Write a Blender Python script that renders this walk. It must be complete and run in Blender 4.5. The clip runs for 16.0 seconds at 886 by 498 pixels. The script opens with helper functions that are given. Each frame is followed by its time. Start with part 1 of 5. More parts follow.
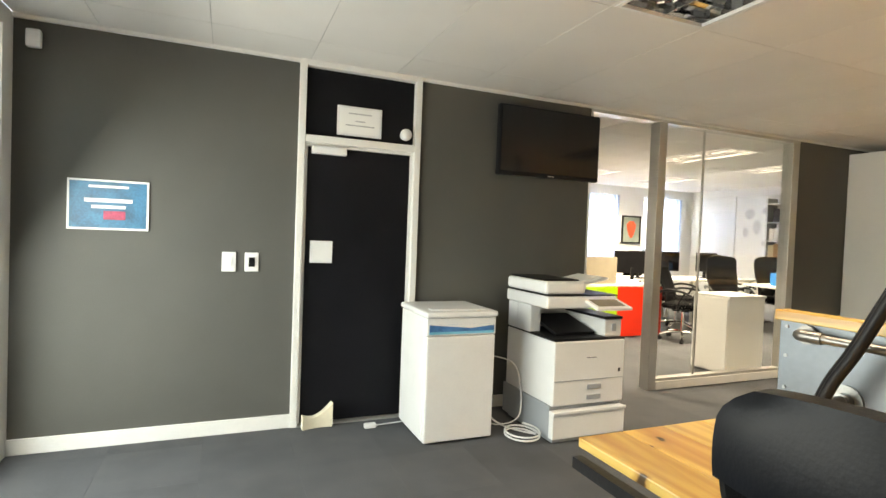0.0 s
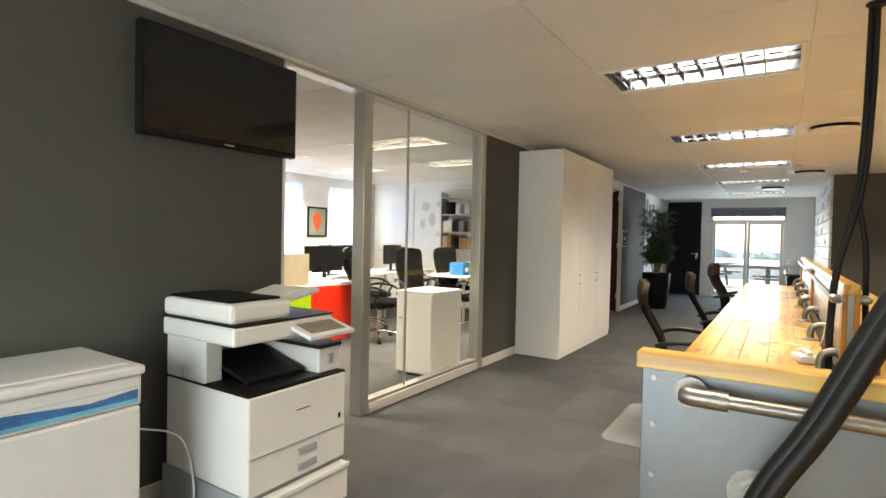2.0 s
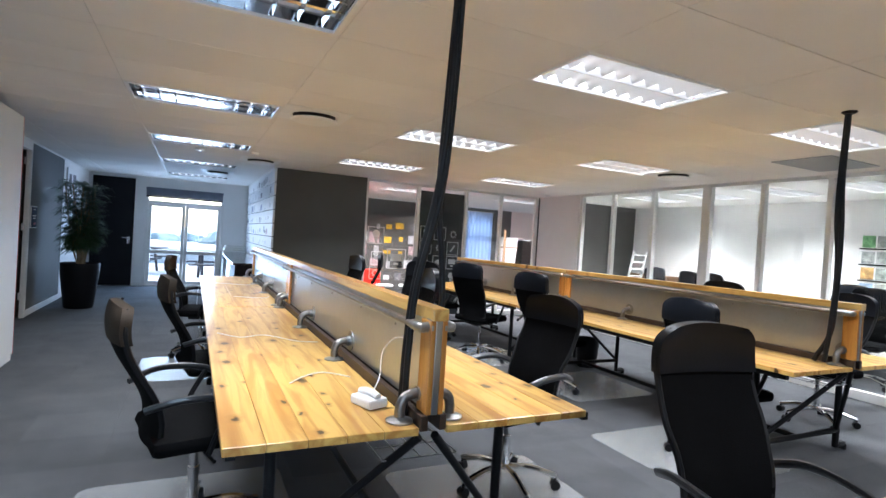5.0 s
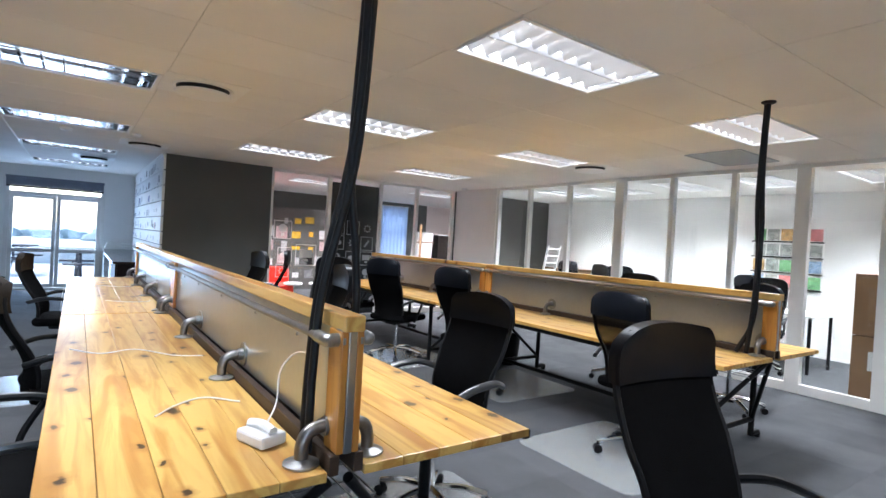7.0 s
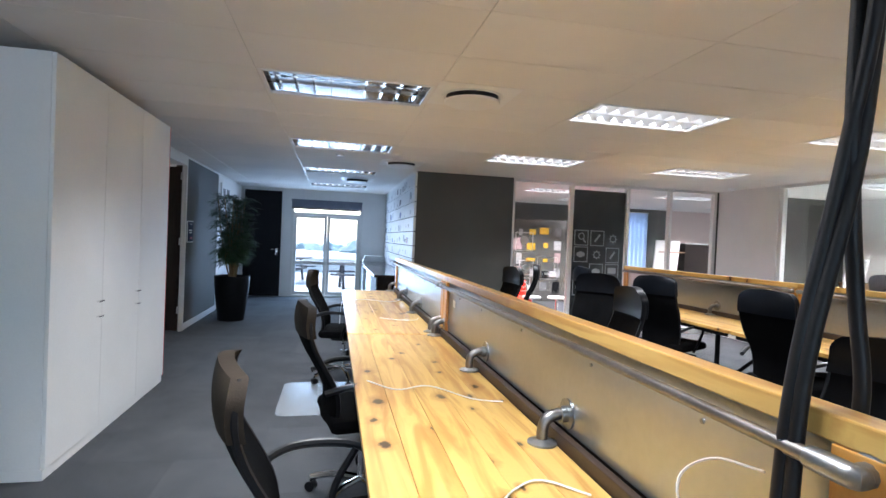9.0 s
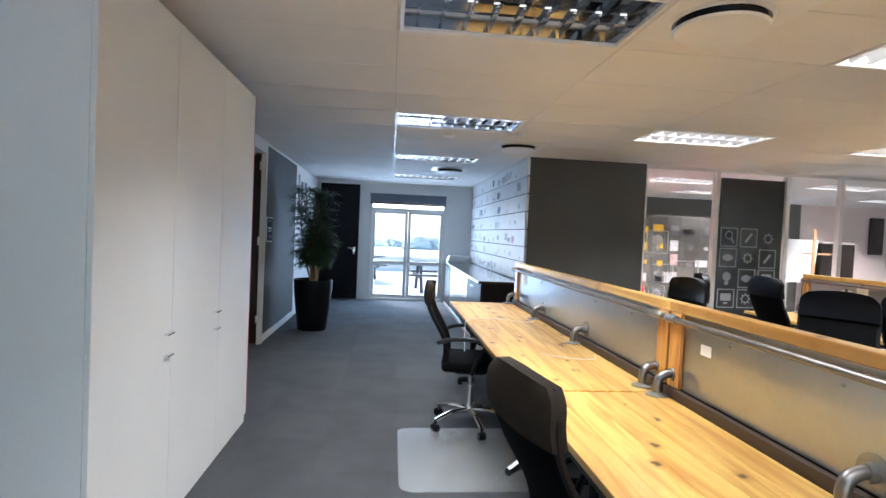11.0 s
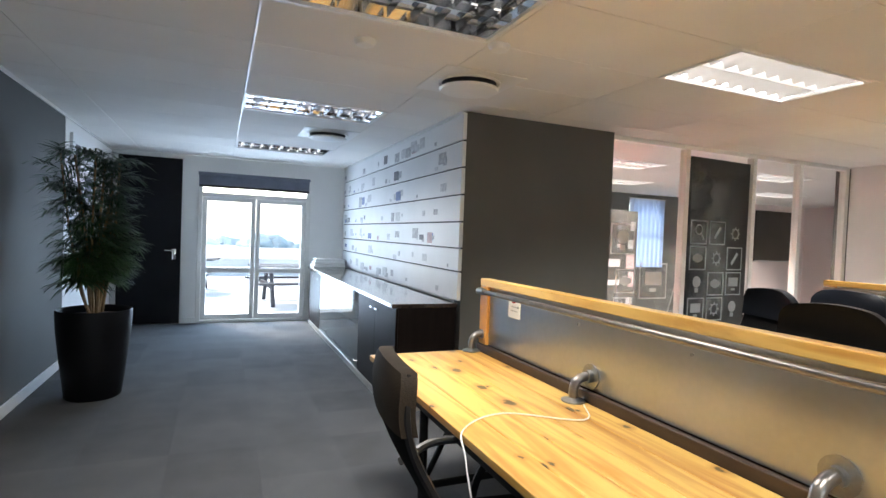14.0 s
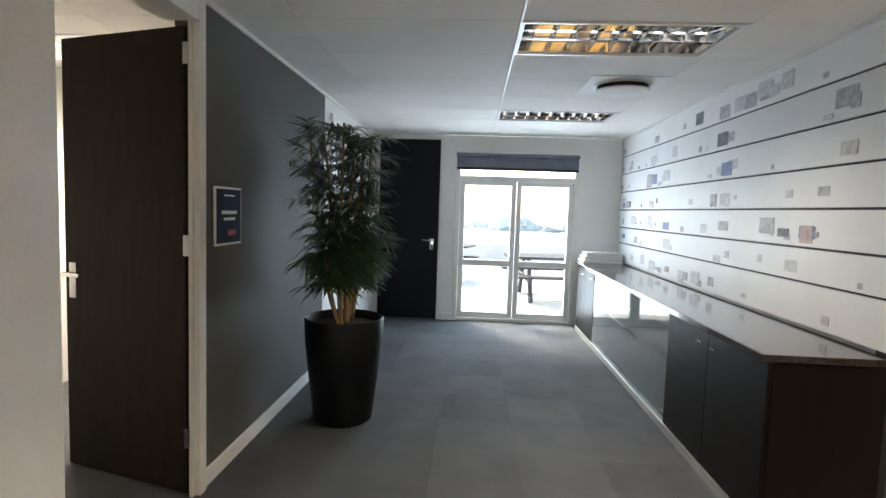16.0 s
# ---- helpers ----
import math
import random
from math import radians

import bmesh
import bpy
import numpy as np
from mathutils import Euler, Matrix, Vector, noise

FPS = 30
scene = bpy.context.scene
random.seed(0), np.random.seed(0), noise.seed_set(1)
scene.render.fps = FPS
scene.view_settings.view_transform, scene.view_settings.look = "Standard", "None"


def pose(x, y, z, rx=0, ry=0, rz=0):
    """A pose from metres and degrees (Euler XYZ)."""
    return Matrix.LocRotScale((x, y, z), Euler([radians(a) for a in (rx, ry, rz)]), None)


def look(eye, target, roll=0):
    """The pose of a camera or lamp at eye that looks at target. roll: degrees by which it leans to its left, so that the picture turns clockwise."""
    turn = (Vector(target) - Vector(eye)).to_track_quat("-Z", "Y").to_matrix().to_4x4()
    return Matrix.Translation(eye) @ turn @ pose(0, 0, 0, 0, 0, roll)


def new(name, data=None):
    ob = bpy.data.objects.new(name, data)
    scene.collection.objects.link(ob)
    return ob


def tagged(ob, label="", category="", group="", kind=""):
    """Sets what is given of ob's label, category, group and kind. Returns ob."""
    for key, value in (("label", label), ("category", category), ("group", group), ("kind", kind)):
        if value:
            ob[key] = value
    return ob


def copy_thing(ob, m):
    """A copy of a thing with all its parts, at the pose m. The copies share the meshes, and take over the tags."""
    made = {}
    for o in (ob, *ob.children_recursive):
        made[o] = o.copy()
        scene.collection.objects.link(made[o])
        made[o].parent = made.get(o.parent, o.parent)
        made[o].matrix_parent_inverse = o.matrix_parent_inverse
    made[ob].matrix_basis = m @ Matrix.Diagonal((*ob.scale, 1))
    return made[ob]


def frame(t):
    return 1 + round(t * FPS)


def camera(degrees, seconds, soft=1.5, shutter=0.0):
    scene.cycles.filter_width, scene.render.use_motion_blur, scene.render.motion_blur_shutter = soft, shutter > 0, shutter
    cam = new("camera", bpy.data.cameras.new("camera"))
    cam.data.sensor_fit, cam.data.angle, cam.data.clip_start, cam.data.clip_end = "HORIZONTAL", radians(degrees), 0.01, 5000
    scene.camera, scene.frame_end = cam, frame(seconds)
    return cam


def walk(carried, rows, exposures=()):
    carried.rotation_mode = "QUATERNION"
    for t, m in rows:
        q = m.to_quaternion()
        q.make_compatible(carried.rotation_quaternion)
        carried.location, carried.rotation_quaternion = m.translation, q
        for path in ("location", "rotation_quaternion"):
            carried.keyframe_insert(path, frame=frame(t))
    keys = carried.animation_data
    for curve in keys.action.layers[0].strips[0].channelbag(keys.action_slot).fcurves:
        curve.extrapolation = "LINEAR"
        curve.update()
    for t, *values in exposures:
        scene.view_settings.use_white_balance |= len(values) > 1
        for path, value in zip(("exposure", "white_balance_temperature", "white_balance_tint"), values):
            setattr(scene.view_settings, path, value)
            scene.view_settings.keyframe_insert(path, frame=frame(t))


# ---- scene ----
cam = camera(80.6, 16.0)
PATH = [
    (0, (-0.321, 0.175, 1.318), (0.447, 2.021, 1.266), 2.2),
    (0.5, (-0.208, 0.435, 1.343), (0.749, 2.192, 1.331), 1.4),
    (1, (-0.037, 0.655, 1.319), (1.058, 2.329, 1.323), 1.7),
    (1.5, (0.136, 0.879, 1.324), (1.508, 2.333, 1.337), 3.3),
    (2, (0.285, 1.153, 1.343), (1.963, 2.24, 1.298), 1.2),
    (2.5, (0.505, 1.379, 1.347), (2.352, 2.145, 1.332), 2.2),
    (3, (0.718, 1.512, 1.383), (2.667, 1.958, 1.348), 3.1),
    (3.5, (0.944, 1.692, 1.402), (2.942, 1.621, 1.406), 1.5),
    (4, (1.152, 1.731, 1.393), (3.119, 1.366, 1.393), 2.8),
    (4.5, (1.352, 1.716, 1.393), (3.274, 1.163, 1.387), 3.1),
    (5, (1.56, 1.689, 1.407), (3.363, 0.823, 1.379), 3.6),
    (5.2, (1.646, 1.685, 1.392), (3.389, 0.703, 1.388), 2.5),
    (7.3, (1.949, 1.506, 1.382), (3.585, 0.356, 1.358), 3.3),
    (7.5, (1.979, 1.54, 1.382), (3.68, 0.488, 1.324), 3.7),
    (8, (2.174, 1.59, 1.384), (3.959, 0.687, 1.371), 2.8),
    (8.5, (2.414, 1.653, 1.394), (4.305, 1.003, 1.357), 1.2),
    (9, (2.638, 1.693, 1.417), (4.595, 1.284, 1.384), 2.4),
    (9.5, (2.878, 1.794, 1.41), (4.868, 1.609, 1.365), 3.4),
    (9.7, (3.005, 1.875, 1.421), (4.999, 1.737, 1.376), 2.7),
    (11.8, (4.661, 2.285, 1.433), (6.621, 1.903, 1.32), 2.4),
    (12, (4.83, 2.307, 1.429), (6.769, 1.833, 1.293), 2.8),
    (12.5, (5.268, 2.371, 1.427), (7.137, 1.667, 1.326), 1.6),
    (13, (5.689, 2.352, 1.414), (7.533, 1.582, 1.33), 1.5),
    (13.5, (6.098, 2.372, 1.415), (7.937, 1.588, 1.341), 2.3),
    (14, (6.513, 2.339, 1.41), (8.353, 1.556, 1.361), 2.2),
    (14.5, (6.908, 2.297, 1.444), (8.832, 1.751, 1.418), 2.9),
    (15, (7.292, 2.329, 1.447), (9.245, 1.895, 1.423), 2.5),
    (15.5, (7.686, 2.367, 1.438), (9.673, 2.15, 1.38), 1.6),
    (16, (8.019, 2.409, 1.461), (10.01, 2.522, 1.312), 1.9),
]
walk(cam, [(t, look(eye, target, roll)) for t, eye, target, roll in PATH], [(0, 2.4, 9600, 10), (2, 2.2, 8800, 10), (4, 2.06, 5900, 10), (7.5, 1.9, 5700, 10), (9.5, 2.1, 5800, 10), (12, 2.22, 6200, 10), (14, 2.38, 6700, 10), (15, 2.5, 6900, 10), (16, 2.5, 7900, 10)])

# ---- light ----
world = bpy.data.worlds.new("world")
scene.world = world
world.use_nodes = True
wn = world.node_tree
sky = wn.nodes.new("ShaderNodeTexSky")
sky.sky_type, sky.sun_disc = "NISHITA", False
sky.sun_elevation, sky.sun_rotation = radians(40), radians(60)
wn.links.new(sky.outputs[0], wn.nodes["Background"].inputs[0])
wn.nodes["Background"].inputs[1].default_value = 0.15
sun_data = bpy.data.lights.new("sun", "SUN")
sun_data.energy, sun_data.angle, sun_data.color = 1.5, radians(14), (1, 0.96, 0.9)
sun = new("sun", sun_data)
sun.matrix_world = look((0, 0, 0), (-0.66 * 0.77, 0.38 * -0.77, -0.64))


def sky_window(name, eye, target, w, h, power, color):
    """Sky light that falls in through a glazed opening."""
    data = bpy.data.lights.new(name, "AREA")
    data.shape, data.size, data.size_y, data.energy, data.color = "RECTANGLE", w, h, power, color
    new(name, data).matrix_world = look(eye, target)


sky_window("terrace_daylight", (15.06, 1.86, 1.1), (10, 1.86, 0.9), 1.4, 1.9, 22, (0.5, 0.7, 1.0))
sky_window("start_daylight", (-1.5, 2.3, 1.0), (1.5, 2.3, -0.7), 2.3, 1.7, 23, (0.66, 0.82, 1.0))
sky_window("office_daylight", (6.4, 8.62, 1.6), (6.4, 5, 1.0), 0.8, 1.1, 14, (0.85, 0.92, 1.0))
sky_window("office_daylight", (8.03, 8.62, 1.6), (8.03, 5, 1.0), 0.8, 1.1, 14, (0.85, 0.92, 1.0))
TUBE = 1.6


def louvre_lamp(x, y, power, spread=126, color=(1.0, 0.98, 0.96)):
    """The downward light of a louvre fitting."""
    data = bpy.data.lights.new("louvre_lamp", "AREA")
    data.shape, data.size, data.size_y, data.energy, data.color, data.spread = "RECTANGLE", 0.5, 1.05, power, color, radians(spread)
    new("louvre_lamp", data).matrix_world = pose(x + 0.28, y + 0.565, 2.438)


for k, power in enumerate((3.5, 8.5, 8.5, 7, 2.5)):
    louvre_lamp(1.36 + 2.36 * k, 1.07, power, 116)
for k in range(4):
    louvre_lamp(1.36 + 2.36 * k, -1.25, 8 if k == 0 else 10, 116)
    louvre_lamp(1.36 + 2.36 * k, -3.57, 10, 116)
for x, y, power in ((4.9, 4.45, 15), (6.55, 4.6, 15), (4.9, 6.75, 15), (6.55, 6.75, 15), (2.54, 4.45, 15), (8.4, -6.6, 27), (6.05, -6.6, 27), (3.7, -6.6, 27), (11.1, 4.3, 10)):
    louvre_lamp(x, y, power)
for x, y in ((11.6, -2.95), (11.4, -5.6), (13.2, -4.3), (13.0, -8.0)):
    louvre_lamp(x, y, 44, color=(1.0, 0.88, 0.85))

# ---- materials ----
CEIL, WALL = 2.44, 3.745


def mat(name, col, rough=0.6, metal=0.0, var=0.1, scale=6.0, fine=90.0, bump=0.08, stretch=(1, 1, 1), emit=0.0, coat=0.0, per=None, spec=0.5):
    m = bpy.data.materials.new(name)
    m.use_nodes = True
    n, l = m.node_tree.nodes, m.node_tree.links
    b = n["Principled BSDF"]
    b.inputs["Roughness"].default_value, b.inputs["Metallic"].default_value = rough, metal
    b.inputs["Coat Weight"].default_value, b.inputs["Specular IOR Level"].default_value = coat, spec
    geo, mp = n.new("ShaderNodeNewGeometry"), n.new("ShaderNodeMapping")
    mp.inputs["Scale"].default_value = stretch
    l.new(geo.outputs["Position"], mp.inputs["Vector"])
    big, small = n.new("ShaderNodeTexNoise"), n.new("ShaderNodeTexNoise")
    big.inputs["Scale"].default_value, small.inputs["Scale"].default_value = scale, fine
    big.inputs["Detail"].default_value, small.inputs["Detail"].default_value = 4, 2
    l.new(mp.outputs[0], big.inputs[0]), l.new(mp.outputs[0], small.inputs[0])
    mix = n.new("ShaderNodeMath")
    mix.operation = "MULTIPLY_ADD"
    mix.inputs[1].default_value = 0.45
    l.new(small.outputs[0], mix.inputs[0]), l.new(big.outputs[0], mix.inputs[2])
    last = mix.outputs[0]
    if per:
        src = n.new("ShaderNodeObjectInfo").outputs["Random"] if per == "object" else geo.outputs["Random Per Island"]
        add = n.new("ShaderNodeMath")
        add.operation = "MULTIPLY_ADD"
        add.inputs[1].default_value = 0.35
        l.new(src, add.inputs[0]), l.new(last, add.inputs[2])
        sub = n.new("ShaderNodeMath")
        sub.operation = "SUBTRACT"
        sub.inputs[1].default_value = 0.17
        l.new(add.outputs[0], sub.inputs[0])
        last = sub.outputs[0]
    ramp = n.new("ShaderNodeValToRGB")
    ramp.color_ramp.elements[0].position, ramp.color_ramp.elements[1].position = 0.45, 1.0
    ramp.color_ramp.elements[0].color = (*[min(1, c * (1 - var)) for c in col], 1)
    ramp.color_ramp.elements[1].color = (*[min(1, c * (1 + var)) for c in col], 1)
    l.new(last, ramp.inputs[0]), l.new(ramp.outputs[0], b.inputs["Base Color"])
    if bump:
        bp = n.new("ShaderNodeBump")
        bp.inputs["Strength"].default_value, bp.inputs["Distance"].default_value = bump, 0.01
        l.new(small.outputs[0], bp.inputs["Height"]), l.new(bp.outputs[0], b.inputs["Normal"])
    if emit:
        b.inputs["Emission Color"].default_value = (*col, 1)
        b.inputs["Emission Strength"].default_value = emit
    return m


def wood_mat(name, light, dark, knot, axis=0, rough=0.34, coat=0.35):
    m = bpy.data.materials.new(name)
    m.use_nodes = True
    n, l = m.node_tree.nodes, m.node_tree.links
    b = n["Principled BSDF"]
    b.inputs["Roughness"].default_value, b.inputs["Coat Weight"].default_value = rough, coat
    b.inputs["Coat Roughness"].default_value = 0.15
    tc, oi, mp = n.new("ShaderNodeTexCoord"), n.new("ShaderNodeObjectInfo"), n.new("ShaderNodeMapping")
    mp.inputs["Scale"].default_value = [(0.9, 9, 9), (9, 0.9, 9), (9, 9, 0.9)][axis]
    off = n.new("ShaderNodeVectorMath")
    off.operation = "MULTIPLY_ADD"
    off.inputs[1].default_value = (37, 37, 37)
    l.new(oi.outputs["Random"], off.inputs[0]), l.new(tc.outputs["Object"], off.inputs[2])
    l.new(off.outputs[0], mp.inputs["Vector"])
    grain = n.new("ShaderNodeTexNoise")
    grain.inputs["Scale"].default_value, grain.inputs["Detail"].default_value, grain.inputs["Distortion"].default_value = 1.6, 6, 1.2
    l.new(mp.outputs[0], grain.inputs[0])
    ramp = n.new("ShaderNodeValToRGB")
    e = ramp.color_ramp.elements
    e[0].position, e[0].color = 0.36, (*dark, 1)
    e[1].position, e[1].color = 0.56, (*light, 1)
    l.new(grain.outputs[0], ramp.inputs[0])
    # broad heartwood bands
    mb = n.new("ShaderNodeMapping")
    mb.inputs["Scale"].default_value = [(0.55, 11, 11), (11, 0.55, 11), (11, 11, 0.55)][axis]
    band, br, heart = n.new("ShaderNodeTexNoise"), n.new("ShaderNodeValToRGB"), n.new("ShaderNodeMix")
    band.inputs["Scale"].default_value, band.inputs["Detail"].default_value, band.inputs["Distortion"].default_value = 1.0, 1.5, 0.6
    l.new(off.outputs[0], mb.inputs["Vector"]), l.new(mb.outputs[0], band.inputs[0]), l.new(band.outputs[0], br.inputs[0])
    br.color_ramp.elements[0].position, br.color_ramp.elements[0].color = 0.54, (0, 0, 0, 1)
    br.color_ramp.elements[1].position, br.color_ramp.elements[1].color = 0.66, (0.75, 0.75, 0.75, 1)
    heart.data_type = "RGBA"
    heart.inputs["B"].default_value = (dark[0] * 0.85, dark[1] * 0.72, dark[2] * 0.6, 1)
    l.new(br.outputs[0], heart.inputs["Factor"]), l.new(ramp.outputs[0], heart.inputs["A"])
    # knots: dark hearts in a brown halo, in some of the cells only
    mk = n.new("ShaderNodeMapping")
    mk.inputs["Scale"].default_value = [(4.6, 7.5, 7.5), (7.5, 4.6, 7.5), (7.5, 7.5, 4.6)][axis]
    wob = n.new("ShaderNodeTexNoise")
    wob.inputs["Scale"].default_value = 30
    shake = n.new("ShaderNodeVectorMath")
    shake.operation = "MULTIPLY_ADD"
    shake.inputs[1].default_value = (0.035, 0.035, 0.035)
    l.new(off.outputs[0], wob.inputs[0]), l.new(wob.outputs["Color"], shake.inputs[0]), l.new(off.outputs[0], shake.inputs[2])
    l.new(shake.outputs[0], mk.inputs["Vector"])
    vor = n.new("ShaderNodeTexVoronoi")
    vor.inputs["Scale"].default_value = 1.0
    if axis == 0:
        vor.voronoi_dimensions = "2D"
    l.new(mk.outputs[0], vor.inputs["Vector"])
    split, some = n.new("ShaderNodeSeparateColor"), n.new("ShaderNodeMath")
    some.operation, some.inputs[1].default_value = "GREATER_THAN", 0.55
    l.new(vor.outputs["Color"], split.inputs[0]), l.new(split.outputs[0], some.inputs[0])
    size, far = n.new("ShaderNodeMath"), n.new("ShaderNodeMath")
    size.operation, size.inputs[1].default_value, size.inputs[2].default_value = "MULTIPLY_ADD", 1.5, 0.65
    far.operation = "MULTIPLY"
    l.new(split.outputs[1], size.inputs[0]), l.new(size.outputs[0], far.inputs[0]), l.new(vor.outputs["Distance"], far.inputs[1])
    last = heart.outputs["Result"]
    for p0, p1, full, col in ((0.10, 0.30, 0.7, [dark[0] * 0.72, dark[1] * 0.6, dark[2] * 0.5]), (0.07, 0.125, 0.95, knot)):
        kr, gate, mix = n.new("ShaderNodeValToRGB"), n.new("ShaderNodeMath"), n.new("ShaderNodeMix")
        kr.color_ramp.elements[0].position, kr.color_ramp.elements[0].color = p0, (full, full, full, 1)
        kr.color_ramp.elements[1].position, kr.color_ramp.elements[1].color = p1, (0, 0, 0, 1)
        gate.operation = "MULTIPLY"
        mix.data_type = "RGBA"
        mix.inputs["B"].default_value = (*col, 1)
        l.new(far.outputs[0], kr.inputs[0]), l.new(kr.outputs[0], gate.inputs[0]), l.new(some.outputs[0], gate.inputs[1])
        l.new(gate.outputs[0], mix.inputs["Factor"]), l.new(last, mix.inputs["A"])
        last = mix.outputs["Result"]
    tone = n.new("ShaderNodeHueSaturation")
    tm = n.new("ShaderNodeMath")
    tm.operation = "MULTIPLY_ADD"
    tm.inputs[1].default_value, tm.inputs[2].default_value = 0.22, 0.9
    l.new(oi.outputs["Random"], tm.inputs[0]), l.new(tm.outputs[0], tone.inputs["Value"])
    l.new(last, tone.inputs["Color"]), l.new(tone.outputs[0], b.inputs["Base Color"])
    bp = n.new("ShaderNodeBump")
    bp.inputs["Strength"].default_value, bp.inputs["Distance"].default_value = 0.08, 0.004
    l.new(grain.outputs[0], bp.inputs["Height"]), l.new(bp.outputs[0], b.inputs["Normal"])
    return m


def glass_mat(name, tint=(1, 1, 1), rough=0.0, gloss=0.08, milk=0.0):
    m = bpy.data.materials.new(name)
    m.use_nodes = True
    n, l = m.node_tree.nodes, m.node_tree.links
    n.remove(n["Principled BSDF"])
    tr, gl, mix = n.new("ShaderNodeBsdfTransparent"), n.new("ShaderNodeBsdfGlossy"), n.new("ShaderNodeMixShader")
    tr.inputs[0].default_value = (*tint, 1)
    gl.inputs["Roughness"].default_value = rough
    lw, pw, mul = n.new("ShaderNodeLayerWeight"), n.new("ShaderNodeMath"), n.new("ShaderNodeMath")
    lw.inputs[0].default_value = 0.5
    pw.operation, pw.inputs[1].default_value = "POWER", 4.0
    mul.operation, mul.inputs[1].default_value, mul.inputs[2].default_value = "MULTIPLY_ADD", 0.55, gloss * 0.5
    l.new(lw.outputs["Facing"], pw.inputs[0]), l.new(pw.outputs[0], mul.inputs[0]), l.new(mul.outputs[0], mix.inputs[0])
    l.new(tr.outputs[0], mix.inputs[1]), l.new(gl.outputs[0], mix.inputs[2])
    end = mix.outputs[0]
    if milk:
        df, mx = n.new("ShaderNodeBsdfDiffuse"), n.new("ShaderNodeMixShader")
        df.inputs[0].default_value = (0.75, 0.77, 0.78, 1)
        mx.inputs[0].default_value = milk
        l.new(end, mx.inputs[1]), l.new(df.outputs[0], mx.inputs[2])
        end = mx.outputs[0]
    l.new(end, n["Material Output"].inputs[0])
    return m


CARPET = mat("carpet", (0.068, 0.071, 0.077), 0.95, var=0.22, scale=3, fine=260, bump=0.5, per="object")
CARPET_FAR = mat("carpet_far", (0.068, 0.071, 0.077), 0.95, var=0.22, scale=3, fine=260, bump=0.5, per="island")
BACKING = mat("carpet_backing", (0.05, 0.052, 0.055), 0.95)
GREY = mat("grey_paint", (0.092, 0.091, 0.083), 0.68, var=0.07, scale=2.2, fine=160, bump=0.1, spec=0.3)
WHITE = mat("white_paint", (0.78, 0.77, 0.75), 0.55, var=0.04, scale=2, fine=120, bump=0.06)
TRIM = mat("white_trim", (0.74, 0.73, 0.7), 0.4, var=0.05, scale=5, bump=0.03)
TILE = mat("ceiling_tile", (0.74, 0.72, 0.69), 0.85, var=0.05, scale=1.5, fine=220, bump=0.25, per="island")
BARM = mat("ceiling_bar", (0.55, 0.54, 0.52), 0.7)
BLACKDOOR = mat("black_door", (0.008, 0.008, 0.01), 0.5, var=0.25, scale=3, bump=0.03, spec=0.12)
BROWNDOOR = mat("dark_brown_laminate", (0.009, 0.006, 0.005), 0.45, var=0.3, scale=3, fine=60, stretch=(8, 8, 1), bump=0.05, spec=0.1)
BROWNLEAF = mat("dark_brown_door", (0.03, 0.02, 0.015), 0.5, var=0.3, scale=3, fine=60, stretch=(8, 8, 1), bump=0.05, spec=0.15)
ALU = mat("aluminium", (0.55, 0.54, 0.51), 0.35, 0.7, var=0.06, bump=0.02)
CHROME = mat("chrome", (0.8, 0.8, 0.8), 0.12, 1.0, var=0.03, bump=0)
GALV = mat("galvanised_sheet", (0.43, 0.45, 0.46), 0.3, 0.9, var=0.06, scale=5, fine=40, bump=0.02)
DULLSTEEL = mat("dull_sheet_steel", (0.16, 0.18, 0.2), 0.42, 0.85, var=0.1, scale=4, fine=40, bump=0.03)
PIPE = mat("steel_pipe", (0.24, 0.225, 0.21), 0.36, 0.9, var=0.2, scale=14, bump=0.06)
FITTING = mat("galvanised_fitting", (0.3, 0.305, 0.3), 0.36, 0.9, var=0.15, scale=30, bump=0.12)
BLACKSTEEL = mat("black_steel", (0.008, 0.008, 0.009), 0.45, 0.0, var=0.2, spec=0.18)
CABLE = mat("black_rubber", (0.007, 0.007, 0.008), 0.5, var=0.2, spec=0.3)
PLASTIC = mat("black_plastic", (0.008, 0.008, 0.009), 0.45, var=0.2, spec=0.18)
LEATHER = mat("black_leather", (0.005, 0.006, 0.0085), 0.38, var=0.2, fine=140, bump=0.05, spec=0.14)
FABRIC = mat("black_mesh_fabric", (0.004, 0.004, 0.0043), 0.9, var=0.3, fine=300, bump=0.3, spec=0.05)
ARMPLASTIC = mat("worn_armrest", (0.016, 0.017, 0.019), 0.28, var=0.3, spec=0.6)
FABRICTAN = mat("worn_headrest", (0.028, 0.021, 0.015), 0.75, var=0.3, fine=200, bump=0.2, spec=0.1)
WPLASTIC = mat("white_plastic", (0.74, 0.74, 0.73), 0.38, var=0.04, bump=0.02)
GPLASTIC = mat("grey_plastic", (0.32, 0.34, 0.36), 0.45, var=0.05)
LAMINATE = mat("white_laminate", (0.84, 0.84, 0.82), 0.55, var=0.04, scale=2, bump=0.02, spec=0.3)
PINE = wood_mat("varnished_pine", (0.66, 0.425, 0.12), (0.47, 0.24, 0.05), (0.035, 0.017, 0.006))
PINEV = wood_mat("varnished_pine_post", (0.62, 0.3, 0.06), (0.42, 0.17, 0.03), (0.12, 0.04, 0.012), 2)
# batten wood darkened: the shade below the screens is in this brown
SHADEWOOD = mat("shade_brown_batten", (0.04, 0.022, 0.012), 0.5, var=0.3, stretch=(1, 8, 8))
PANE = glass_mat("clear_glass", (0.97, 0.98, 0.97))
